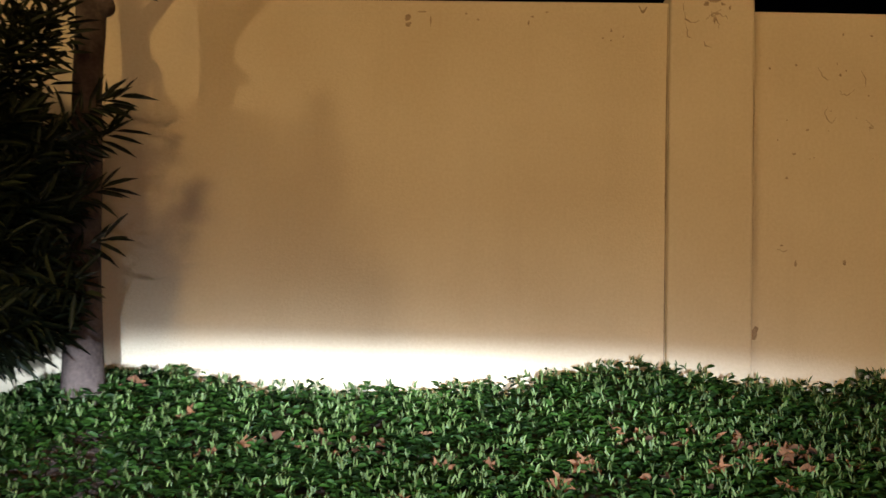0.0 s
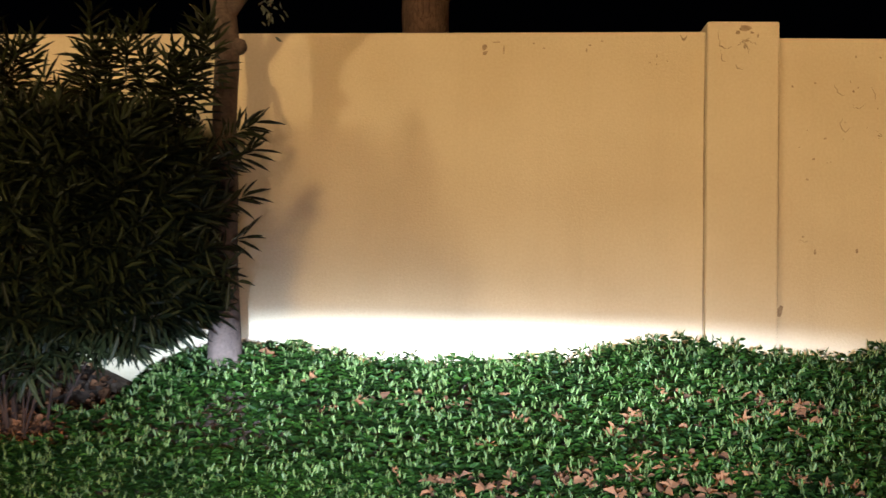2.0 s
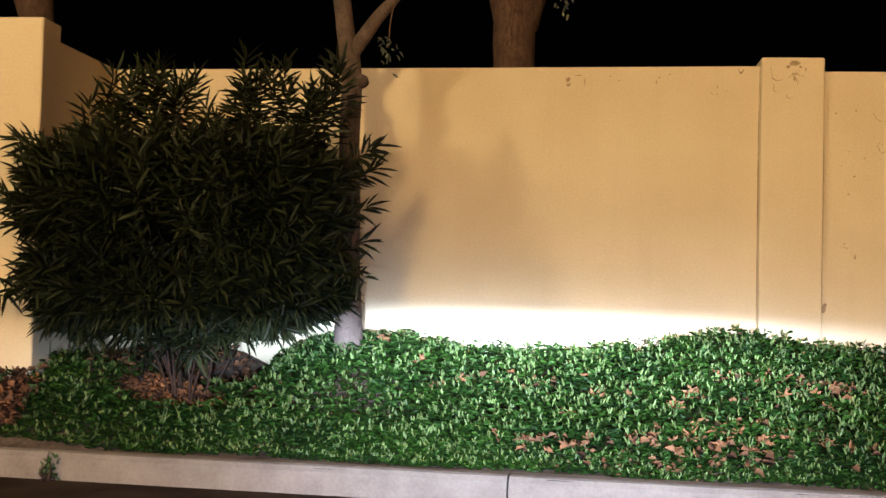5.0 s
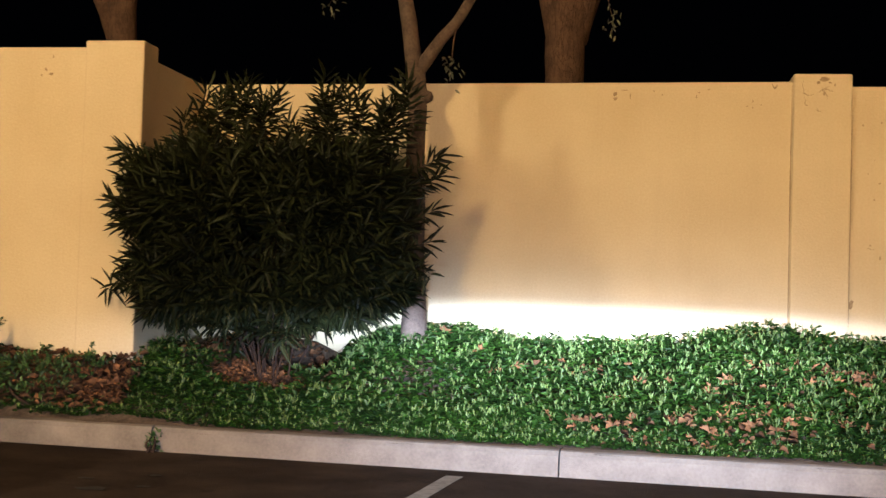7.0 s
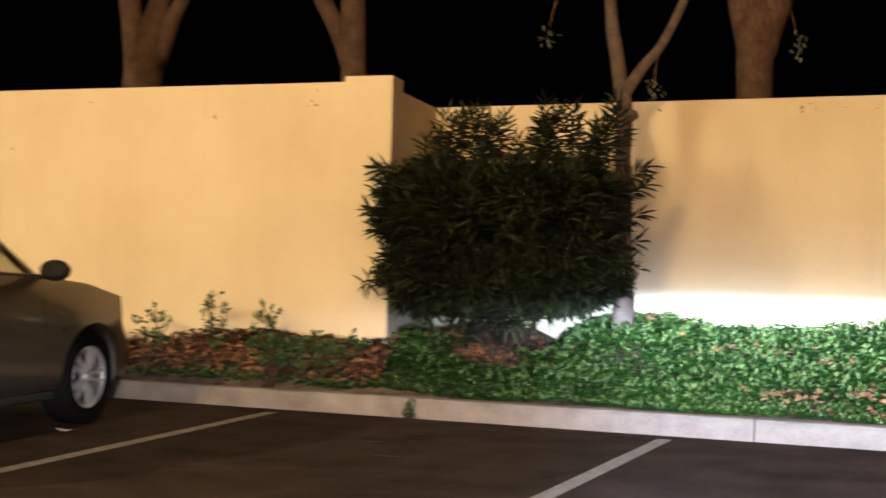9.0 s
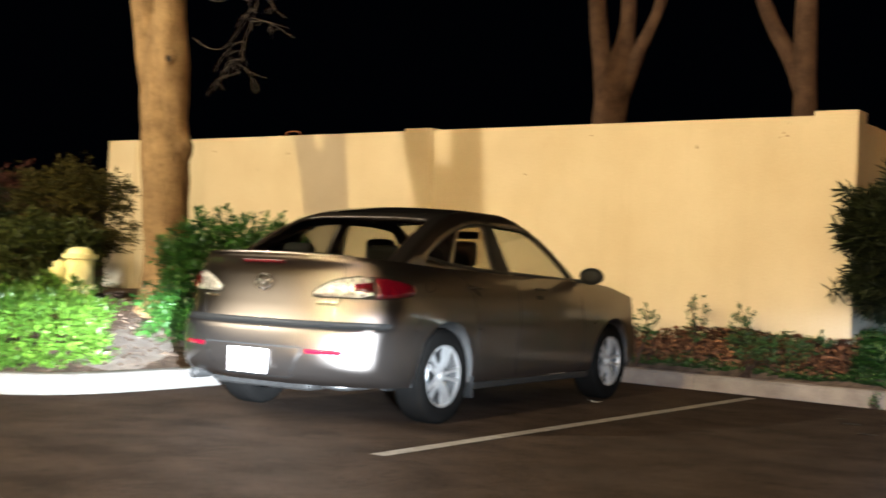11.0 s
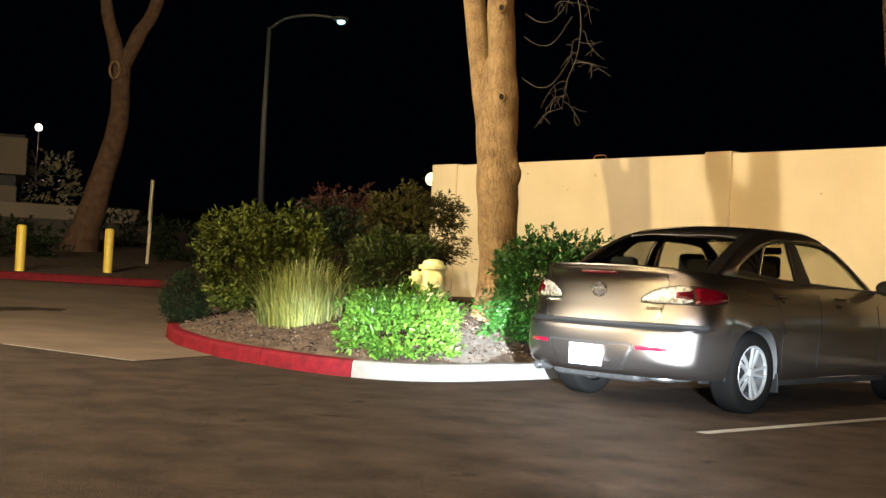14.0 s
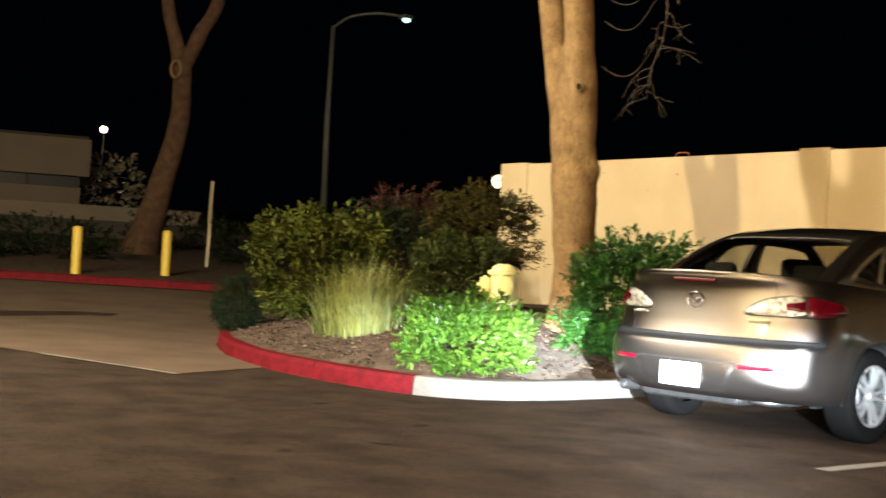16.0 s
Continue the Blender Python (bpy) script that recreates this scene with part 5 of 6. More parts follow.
def wheel(parent, x, y, side):
    hub = empty("wheel", None)
    hub.parent = parent
    hub.location = (x, y, 0.316)
    bm = bmesh.new()
    prof = [(0.205, -0.10), (0.225, -0.105), (0.285, -0.108), (0.306, -0.095), (0.316, -0.07), (0.316, 0.07), (0.306, 0.095), (0.285, 0.108), (0.225, 0.105), (0.205, 0.095)]
    n = 48
    rings = []
    for k in range(n):
        a = 2 * math.pi * k / n
        rings.append([bm.verts.new((w, r * math.cos(a), r * math.sin(a))) for r, w in prof])
    for k in range(n):
        r0, r1 = rings[k], rings[(k + 1) % n]
        for j in range(len(prof) - 1):
            bm.faces.new((r0[j], r0[j + 1], r1[j + 1], r1[j]))
    bmesh.ops.recalc_face_normals(bm, faces=bm.faces)
    part("tyre", bm, RUBBER, hub, smooth=True)
    bm = bmesh.new()
    prof = [(0.212, 0.092), (0.205, 0.100), (0.195, 0.094), (0.191, 0.080)]
    rings = []
    for k in range(n):
        a = 2 * math.pi * k / n
        rings.append([bm.verts.new((w * side, r * math.cos(a), r * math.sin(a))) for r, w in prof])
    for k in range(n):
        r0, r1 = rings[k], rings[(k + 1) % n]
        for j in range(len(prof) - 1):
            bm.faces.new((r0[j], r0[j + 1], r1[j + 1], r1[j]))
    # ten spokes in five pairs
    for k in range(10):
        a = 2 * math.pi * (k // 2) / 5 + (0.19 if k % 2 else -0.19)
        a0 = 2 * math.pi * (k // 2) / 5 + (0.30 if k % 2 else -0.30)
        pts = []
        for r, w, x0, aa in ((0.032, 0.024, 0.078, a0), (0.10, 0.017, 0.089, (a + a0) / 2), (0.197, 0.025, 0.092, a)):
            d = Vector((0, math.cos(aa), math.sin(aa)))
            t = Vector((0, -math.sin(aa), math.cos(aa)))
            pts.append([bm.verts.new(d * r + t * w * q + Vector((side * (x0 - dx), 0, 0))) for q, dx in ((-0.62, 0.022), (-0.45, 0.0), (0.45, 0.0), (0.62, 0.022))])
        for p0, p1 in zip(pts, pts[1:]):
            for j in range(3):
                bm.faces.new((p0[j], p0[j + 1], p1[j + 1], p1[j]))
    bmesh.ops.recalc_face_normals(bm, faces=bm.faces)
    part("rim", bm, ALLOY, hub, "silver ten-spoke alloy rim")
    # barrel coloured dark, so shade between the spokes is in its colour
    bm = bmesh.new()
    rings = [[bm.verts.new((w * side, r * math.cos(2 * math.pi * k / n), r * math.sin(2 * math.pi * k / n))) for r, w in ((0.192, 0.080), (0.190, 0.03), (0.187, -0.09))] for k in range(n)]
    for k in range(n):
        for j in range(2):
            bm.faces.new((rings[k][j], rings[k][j + 1], rings[(k + 1) % n][j + 1], rings[(k + 1) % n][j]))
    part("rim_barrel", bm, LINER_AND_SHADE, hub, "inside of the rim, coloured dark to look shaded", True)
    bm = bmesh.new()
    bmesh.ops.create_cone(bm, cap_ends=True, segments=20, radius1=0.036, radius2=0.030, depth=0.02, matrix=Matrix.Translation((side * 0.088, 0, 0)) @ Matrix.Rotation(radians(90 * side), 4, "Y"))
    part("hub_cap", bm, ALLOY, hub)
    bm = bmesh.new()
    bmesh.ops.create_cone(bm, cap_ends=True, segments=28, radius1=0.16, radius2=0.16, depth=0.02, matrix=Matrix.Translation((side * 0.015, 0, 0)) @ Matrix.Rotation(radians(90), 4, "Y"))
    part("brake_disc", bm, TRIM_AND_SHADE, hub)
    return hub


def parked_car():
    car = empty("parked_car", pose(-3.852, -6.195, 0, 0, 0, 3.5), label="bronze metallic four-door sedan parked nose to the wall", category="car")
    bs = b_steps()
    bm = bmesh.new()
    for s in (-1, 1):
        grid_bm(lambda b, c: body_point(s, b, c), bs, C_STEPS, bm, s < 0)
    grid_bm(lambda a, c: body_point(a, 0, c), A_STEPS, C_STEPS, bm)
    grid_bm(lambda a, c: body_point(a, 1, c), A_STEPS, C_STEPS, bm, True)
    grid_bm(lambda a, b: body_point(a, b, 1), A_STEPS, bs, bm)
    bmesh.ops.remove_doubles(bm, verts=bm.verts, dist=0.0005)
    bmesh.ops.recalc_face_normals(bm, faces=bm.faces)
    for e in bm.edges:
        if len(e.link_faces) == 2 and e.calc_face_angle() > 0.7:
            e.smooth = False
    part("body", bm, PAINT, car, smooth=True)
    bm = bmesh.new()
    grid_bm(lambda a, b: body_point(a * 0.985, b, 0.0) + Vector((0, 0, 0.004)), A_STEPS, bs, bm, True)
    part("underbody", bm, TRIM_AND_SHADE, car)

    # glasshouse: painted roof and pillars, panes between them
    def sill_line(b):
        return interp(b, [(0.0, 0.20), (0.08, 0.18), (0.2, 0.11), (0.35, 0.075), (1.0, 0.05)])

    def head_line(b):
        return max(sill_line(b) + 0.02, interp(b, [(0.0, 0.2), (0.075, 0.2), (0.10, 0.36), (0.135, 0.48), (0.18, 0.58), (0.23, 0.64), (0.30, 0.68), (0.40, 0.70), (0.6, 0.71), (0.85, 0.70), (0.965, 0.675), (1.0, 0.67)]))

    def pane_at(b):
        for lo, hi, name in ((0.080, 0.196, "quarter_window"), (0.214, 0.440, "rear_side_window"), (0.524, 0.958, "front_side_window")):
            if lo < b < hi:
                return name
        return ""

    shell, panes = bmesh.new(), {}

    def add_face(key, name, points):
        bm = shell if not name else panes.setdefault((key, name), bmesh.new())
        bm.faces.new([bm.verts.new(p) for p in points])

    side_b = sorted(list(np.linspace(0, 0.080, 4)) + list(np.linspace(0.098, 0.196, 6)) + list(np.linspace(0.214, 0.440, 10)) + [0.48] + list(np.linspace(0.524, 0.958, 16)) + [0.98, 1.0])
    fills = [(0, 0)] + [(1, k / 7) for k in range(8)] + [(2, 0.3), (2, 0.55), (2, 0.75), (2, 0.9), (2, 1.0)]

    def side_point(s, b, fill):
        lo, hi = sill_line(b), head_line(b)
        c = 0.0 if fill[0] == 0 else (lo + (hi - lo) * fill[1] if fill[0] == 1 else hi + (1 - hi) * fill[1])
        return cabin_point(s, b, c)

    for s in (-1, 1):
        for b0, b1 in zip(side_b, side_b[1:]):
            for f0, f1 in zip(fills, fills[1:]):
                glazed = pane_at((b0 + b1) / 2) if f0[0] == 1 and f1[0] == 1 else ""
                add_face(s, glazed, (side_point(s, b0, f0), side_point(s, b1, f0), side_point(s, b1, f1), side_point(s, b0, f1)))
    # rear window and windscreen, with rounded upper corners
    aa = [-1, -0.97, -0.93, -0.89, -0.86, -0.80, -0.7, -0.5, -0.25, 0, 0.25, 0.5, 0.7, 0.80, 0.86, 0.89, 0.93, 0.97, 1]
    for front in (0, 1):
        wide, top = (0.89, 0.88) if front else (0.84, 0.80)

        def top_of(a):
            return top - 0.05 * min(1.0, abs(a) / wide) ** 6

        end_fills = [(0, 0)] + [(1, k / 8) for k in range(9)] + [(2, 0.5), (2, 1.0)]

        def end_point(a, fill):
            lo, hi = 0.03, top_of(a)
            c = 0.0 if fill[0] == 0 else (lo + (hi - lo) * fill[1] if fill[0] == 1 else hi + (1 - hi) * fill[1])
            return cabin_point(a, front, c)

        for a0, a1 in zip(aa, aa[1:]):
            for f0, f1 in zip(end_fills, end_fills[1:]):
                glazed = ("windscreen" if front else "rear_window") if f0[0] == 1 and f1[0] == 1 and abs(a0 + a1) / 2 < wide else ""
                add_face(0, glazed, (end_point(a0, f0), end_point(a1, f0), end_point(a1, f1), end_point(a0, f1)))
    for a0, a1 in zip(aa, aa[1:]):
        for b0, b1 in zip(side_b, side_b[1:]):
            add_face(0, "", (cabin_point(a0, b0, 1), cabin_point(a1, b0, 1), cabin_point(a1, b1, 1), cabin_point(a0, b1, 1)))
    bmesh.ops.remove_doubles(shell, verts=shell.verts, dist=0.0012)
    bmesh.ops.recalc_face_normals(shell, faces=shell.faces)
    roof = part("roof", shell, PAINT, car, smooth=True)
    thick = roof.modifiers.new("thickness", "SOLIDIFY")
    thick.thickness, thick.offset = 0.03, -1
    for (k, tag), bm in panes.items():
        bmesh.ops.remove_doubles(bm, verts=bm.verts, dist=0.0008)
        for v in bm.verts:
            v.co -= Vector((v.co.x * 0.010, (v.co.y - 1.0) * 0.010, 0))
        part(tag, bm, {"rear_window": REAR_GLASS, "quarter_window": BLACK_GLASS}.get(tag, GLASS), car, "quarter pane filled with opaque black" if tag == "quarter_window" else "clear tinted car window", True)
    # headliner, parcel shelf and black trim round the side windows
    bm = bmesh.new()
    grid_bm(lambda a, b: cabin_point(a * 0.96, b, 0.985) - Vector((0, 0, 0.045)), list(np.linspace(-1, 1, 9)), list(np.linspace(0.02, 0.98, 13)), bm)
    part("headliner", bm, INTERIOR, car, "dark roof lining", True)
    part("parcel_shelf", box_bm(-0.62, 0.62, -0.36, 0.10, 0.975, 0.995, 0.006), INTERIOR, car)
    for s in (-1, 1):
        def on_side(b, c):
            return cabin_point(s, b, c)

        bm = patch_bm(on_side, lambda b: sill_line(b), lambda b: head_line(b), [0.438, 0.46, 0.48, 0.50, 0.526], 7, 0.004, lambda p: Vector((p.x, 0, 0.2)))
        part("door_pillar", bm, TRIM_AND_SHADE, car, "black door pillar")
        bm = patch_bm(on_side, lambda b: sill_line(b) - 0.035, lambda b: sill_line(b) + 0.012, list(np.linspace(0.085, 0.965, 24)), 2, 0.005, lambda p: Vector((p.x, 0, 0.2)))
        part("belt_trim", bm, TRIM_AND_SHADE, car, "black strip under the windows")
        bm = patch_bm(on_side, lambda b: head_line(b) - 0.010, lambda b: head_line(b) + 0.028, list(np.linspace(0.085, 0.965, 30)), 2, 0.004, lambda p: Vector((p.x, 0, 0.2)))
        part("window_trim", bm, TRIM_AND_SHADE, car, "black strip over the windows")
        for wy in WHEELS_Y:
            bm = bmesh.new()
            grid_bm(lambda t, d: Vector((s * (half_width(wy + 0.36 * math.cos(t), 0.318 + 0.36 * math.sin(t)) - 0.004 - d), wy + (0.362 - 0.016 * min(1.0, d * 40)) * math.cos(t), 0.318 + (0.362 - 0.016 * min(1.0, d * 40)) * math.sin(t))),
                    list(np.linspace(-0.17, math.pi + 0.17, 29)), [0.0, 0.012, 0.025, 0.08, 0.24], bm)
            part("arch_liner", bm, LINER_AND_SHADE, car, "grey lining of the wheel arch", True)
    # seats and head rests
    for x in (-0.37, 0.37):
        for y, kind in ((0.15, "rear_seat"), (1.15, "front_seat")):
            bm = box_bm(x - 0.24, x + 0.24, y - 0.07, y + 0.07, 0.35, 1.03 if y > 1 else 1.0, 0.05)
            seat = part(kind, bm, INTERIOR, car, "dark seat seen through the windows")
            for v in seat.data.vertices:
                v.co.y -= (v.co.z - 0.5) * 0.25
            bm = box_bm(x - 0.125, x + 0.125, y - 0.20 - 0.05, y - 0.20 + 0.05, 1.05 if y > 1 else 1.02, 1.24 if y > 1 else 1.17, 0.04)
            part("head_rest", bm, INTERIOR, seat)
    bm = box_bm(-0.66, 0.66, 1.95, 2.25, 0.75, 1.0, 0.06)
    part("dashboard", bm, INTERIOR, car)
    bm = box_bm(-0.70, 0.70, -0.30, 2.2, 0.30, 0.40, 0.02)
    part("cabin_floor", bm, INTERIOR, car)
    bm = box_bm(-0.11, 0.11, 1.62, 1.66, 1.28, 1.34, 0.015)
    part("interior_mirror", bm, INTERIOR, car)

    # tail lamps wrap from the tail to the flanks
    for s in (-1, 1):
        red = [0.88, 0.90, 0.92, 0.94, 0.955, 0.97, 0.98, 0.99, 0.997, 1.005, 1.015, 1.027]
        clear = [0.46, 0.50, 0.55, 0.60, 0.65, 0.70, 0.75, 0.80, 0.875]

        def lo(u):
            return interp(abs(u), [(0.44, 0.828), (0.50, 0.820), (0.9, 0.822), (0.96, 0.828), (0.99, 0.842), (1.01, 0.862), (1.03, 0.892)])

        def hi(u):
            return interp(abs(u), [(0.44, 0.838), (0.52, 0.886), (0.62, 0.925), (0.8, 0.950), (0.95, 0.949), (0.985, 0.940), (1.01, 0.922), (1.03, 0.900)])

        rim_u = [0.448] + clear[1:] + red + [1.033]
        part("lamp_gasket", patch_bm(skin, lambda u: lo(u) - 0.009, lambda u: hi(u) + 0.009, [s * u for u in rim_u], 3, 0.004, outwards), TRIM_AND_SHADE, car, "black lamp surround", True)
        lampy = part("tail_lamp", patch_bm(skin, lo, hi, [s * u for u in red], 6, 0.014, outwards), RED_LENS, car, "glossy red tail lamp", True)
        part("reversing_lamp", patch_bm(skin, lo, hi, [s * u for u in clear], 6, 0.012, outwards), CLEAR_LENS, lampy, "clear silver lamp lens", True)
        part("turn_lamp", patch_bm(skin, lambda u: lo(u) + 0.025, lambda u: hi(u) - 0.030, [s * u for u in (0.72, 0.76, 0.80, 0.84, 0.88)], 4, 0.016, outwards), RED_LENS, lampy, "small red inner lens", True)
        part("rear_reflector", patch_bm(skin, lambda u: 0.468, lambda u: 0.494, [s * u for u in (0.50, 0.55, 0.60, 0.65, 0.70, 0.74, 0.77)], 2, 0.006, outwards), RED_LENS, car, "narrow red reflector", True)
        # seams of the doors and the boot
        seam = [skin(s * interp(z, [(0.665, 0.615), (0.70, 0.625), (0.82, 0.66), (0.95, 0.70), (1.05, 0.74)]), z) + Vector((0, -0.001, 0)) for z in np.linspace(0.668, 1.05, 22)]
        part("boot_seam", tube_bm(seam, [0.0032] * 22, 5), TRIM_AND_SHADE, car, "dark gap beside the boot lid", True)
        for yy, z0, z1 in ((1.03, 0.28, 0.985), (2.12, 0.28, 0.94)):
            b = (yy + 0.46) / 3.65
            line = [body_point(s, b, c) for c in np.linspace((z0 - BOTTOM) / (TOP - BOTTOM), (z1 - BOTTOM) / (TOP - BOTTOM), 14)]
            part("door_seam", tube_bm(line, [0.0032] * 14, 5), TRIM_AND_SHADE, car, "dark gap between doors", True)
        # the rear door's edge runs down over the wheel arch
        line = [body_point(s, (yy + 0.46) / 3.65, interp(yy, [(0.16, 0.97), (0.30, 0.78), (0.40, 0.55), (0.46, 0.30), (0.47, 0.05)])) for yy in (0.16, 0.22, 0.27, 0.31, 0.35, 0.385, 0.415, 0.44, 0.455, 0.465, 0.47)]
        part("door_seam", tube_bm(line, [0.0032] * 11, 5), TRIM_AND_SHADE, car, "dark gap between doors", True)
        for yy in (0.36, 1.36):
            w = half_width(yy, 0.905) + 0.012
            bar = tube_bm(smooth_line([(s * (w - 0.022), yy - 0.10, 0.902), (s * w, yy - 0.075, 0.906), (s * (w + 0.002), yy, 0.908), (s * w, yy + 0.075, 0.906), (s * (w - 0.022), yy + 0.10, 0.902)], 4), [0.011] * 17, 8)
            part("door_handle", bar, PAINT, car, smooth=True)
            # the shade behind the handle is a black patch on the door
            shade_patch = patch_bm(lambda q, c: body_point(s, q, c), lambda q: 0.775, lambda q: 0.815, [(yy + d + 0.46) / 3.65 for d in (-0.06, -0.03, 0.0, 0.03, 0.06)], 3, 0.002, lambda p: Vector((p.x, 0, 0)))
            part("handle_shade", shade_patch, TRIM_AND_SHADE, car, "black patch painted for the shade behind the handle")
        # mirror
        bm = bmesh.new()
        bmesh.ops.create_uvsphere(bm, u_segments=16, v_segments=10, radius=1, matrix=Matrix.Translation((s * 0.945, 2.02, 1.02)) @ Matrix.Diagonal((0.105, 0.06, 0.068, 1)))
        for v in bm.verts:
            v.co.y = max(v.co.y, 1.975)
        mirror = part("door_mirror", bm, TRIM_AND_SHADE, car, "door mirror in dark shell", True)
        bm = box_bm(s * 0.83 - 0.05, s * 0.83 + 0.05, 2.0, 2.06, 0.965, 0.995, 0.01)
        part("mirror_arm", bm, TRIM_AND_SHADE, mirror)
        bm = box_bm(s * 0.835 - 0.012, s * 0.835 + 0.012, 0.40, 2.22, 0.205, 0.255, 0.01)
        part("sill", bm, TRIM_AND_SHADE, car)
        for yy in (0.355, ):
            bm = box_bm(s * 0.83 - 0.06, s * 0.83 + 0.035, yy, yy + 0.02, 0.15, 0.30, 0.006)
            part("mud_flap", bm, TRIM_AND_SHADE, car)
        for wy in WHEELS_Y:
            wheel(car, s * 0.755, wy, s)
            bm = box_bm(s * 0.62 - 0.02, s * 0.62 + 0.02, wy - 0.36, wy + 0.36, 0.22, 0.70)
            part("wheel_liner", bm, TRIM_AND_SHADE, car)
    # tail: lip, high brake lamp, badge, plate, exhaust
    bm = bmesh.new()
    grid_bm(lambda a, k: body_point(a, 0, 1) + Vector((0, (-0.012, -0.014, 0.0, 0.08)[int(k)], (-0.010, 0.006, 0.011, 0.003)[int(k)] - 0.004)), list(np.linspace(-0.80, 0.80, 21)), [0, 1, 2, 3], bm)
    bmesh.ops.recalc_face_normals(bm, faces=bm.faces)
    lip = part("boot_lip", bm, PAINT, car, smooth=True)
    part("high_brake_lamp", box_bm(-0.165, 0.165, -0.880, -0.83, 1.016, 1.038, 0.006), DULL_RED, car, "narrow red brake lamp on the boot lip")
    bm = bmesh.new()
    n = 28
    ring = [[bm.verts.new(((0.062 + dr) * math.cos(2 * math.pi * k / n), dy, (0.05 + dr) * math.sin(2 * math.pi * k / n))) for dr, dy in ((-0.007, 0), (-0.004, -0.008), (0.004, -0.008), (0.007, 0))] for k in range(n)]
    for k in range(n):
        for j in range(3):
            bm.faces.new((ring[k][j], ring[k][j + 1], ring[(k + 1) % n][j + 1], ring[(k + 1) % n][j]))
    tube_bm([(-0.052, -0.006, 0.014), (-0.02, -0.010, 0.008), (0.0, -0.010, -0.018), (0.02, -0.010, 0.008), (0.052, -0.006, 0.014)], [0.004, 0.006, 0.006, 0.006, 0.004], 6, bm)
    bmesh.ops.recalc_face_normals(bm, faces=bm.faces)
    badge = part("badge", bm, CHROME, car, "round chrome emblem", True)
    badge.location = (0, -0.852, 0.895)
    for x0, w in ((-0.56, 0.16), (0.42, 0.13)):
        letters = empty("name_plate")
        letters.parent = car
        z = 0.790 if x0 < 0 else 0.775
        for k in range(5):
            x = x0 + w * k / 5
            part("letter_bar", box_bm(x, x + w / 5 * 0.7, skin(x / 0.84, z).y - 0.006, skin(x / 0.84, z).y + 0.004, z - 0.010, z + 0.010, 0.002), CHROME, letters)
    def low_edge(u):
        return 0.310 + 0.17 * max(0.0, abs(u) - 0.36) / 0.12

    part("recess_seam", patch_bm(skin, lambda u: low_edge(u) - 0.007, lambda u: 0.505, list(np.linspace(-0.475, 0.475, 27)), 4, 0.003, outwards), TRIM_AND_SHADE, car, "dark outline of the plate recess", True)
    part("plate_recess", patch_bm(skin, low_edge, lambda u: 0.497, list(np.linspace(-0.465, 0.465, 27)), 4, 0.006, outwards), PAINT, car, smooth=True)
    fuel = [body_point(1, (-0.20 + 0.075 * math.cos(k * 0.2618) + 0.46) / 3.65, (0.81 + 0.07 * math.sin(k * 0.2618) - BOTTOM) / (TOP - BOTTOM)) + Vector((0.001, 0, 0)) for k in range(25)]
    part("fuel_flap_seam", tube_bm(fuel, [0.0026] * 25, 5), TRIM_AND_SHADE, car, "round seam of the fuel flap", True)
    plate = part("number_plate", box_bm(-0.155, 0.155, -0.990, -0.980, 0.322, 0.478, 0.004), PLATE, car, "white number plate without readable marks")
    for x in (-0.11, 0.11):
        part("plate_bolt", tube_bm([(x, -0.9895, 0.462), (x, -0.993, 0.462)], [0.007, 0.006], 8), CHROME, plate)
    bm = bmesh.new()
    for k in (0, 1):
        bmesh.ops.create_cone(bm, cap_ends=k == 1, segments=20, radius1=0.036 - 0.005 * k, radius2=0.036 - 0.005 * k, depth=0.16 - 0.05 * k, matrix=Matrix.Translation((-0.57, -0.78 + 0.03 * k, 0.268)) @ Matrix.Rotation(radians(90), 4, "X"))
    part("exhaust_tip", bm, DULL_STEEL, car, "round steel exhaust tip")
    part("silencer", box_bm(-0.55, 0.30, -0.72, -0.48, 0.205, 0.33, 0.05), DULL_STEEL, car, "dull steel silencer under the bumper")
    part("exhaust_pipe", tube_bm(smooth_line([(0.30, -0.60, 0.25), (0.45, -0.55, 0.24), (0.50, -0.30, 0.25), (0.2, 0.3, 0.27)], 4), [0.026] * 13, 8), DULL_STEEL, car, smooth=True)
    # black strip stands in for the shadow on the bumper ledge
    part("bumper_shadow_strip", patch_bm(skin, lambda u: 0.628, lambda u: 0.668, list(np.linspace(-0.97, 0.97, 45)), 4, 0.005, outwards), TRIM_AND_SHADE, car, "black strip painted for the shadow line above the bumper")
    return car


parked_car()


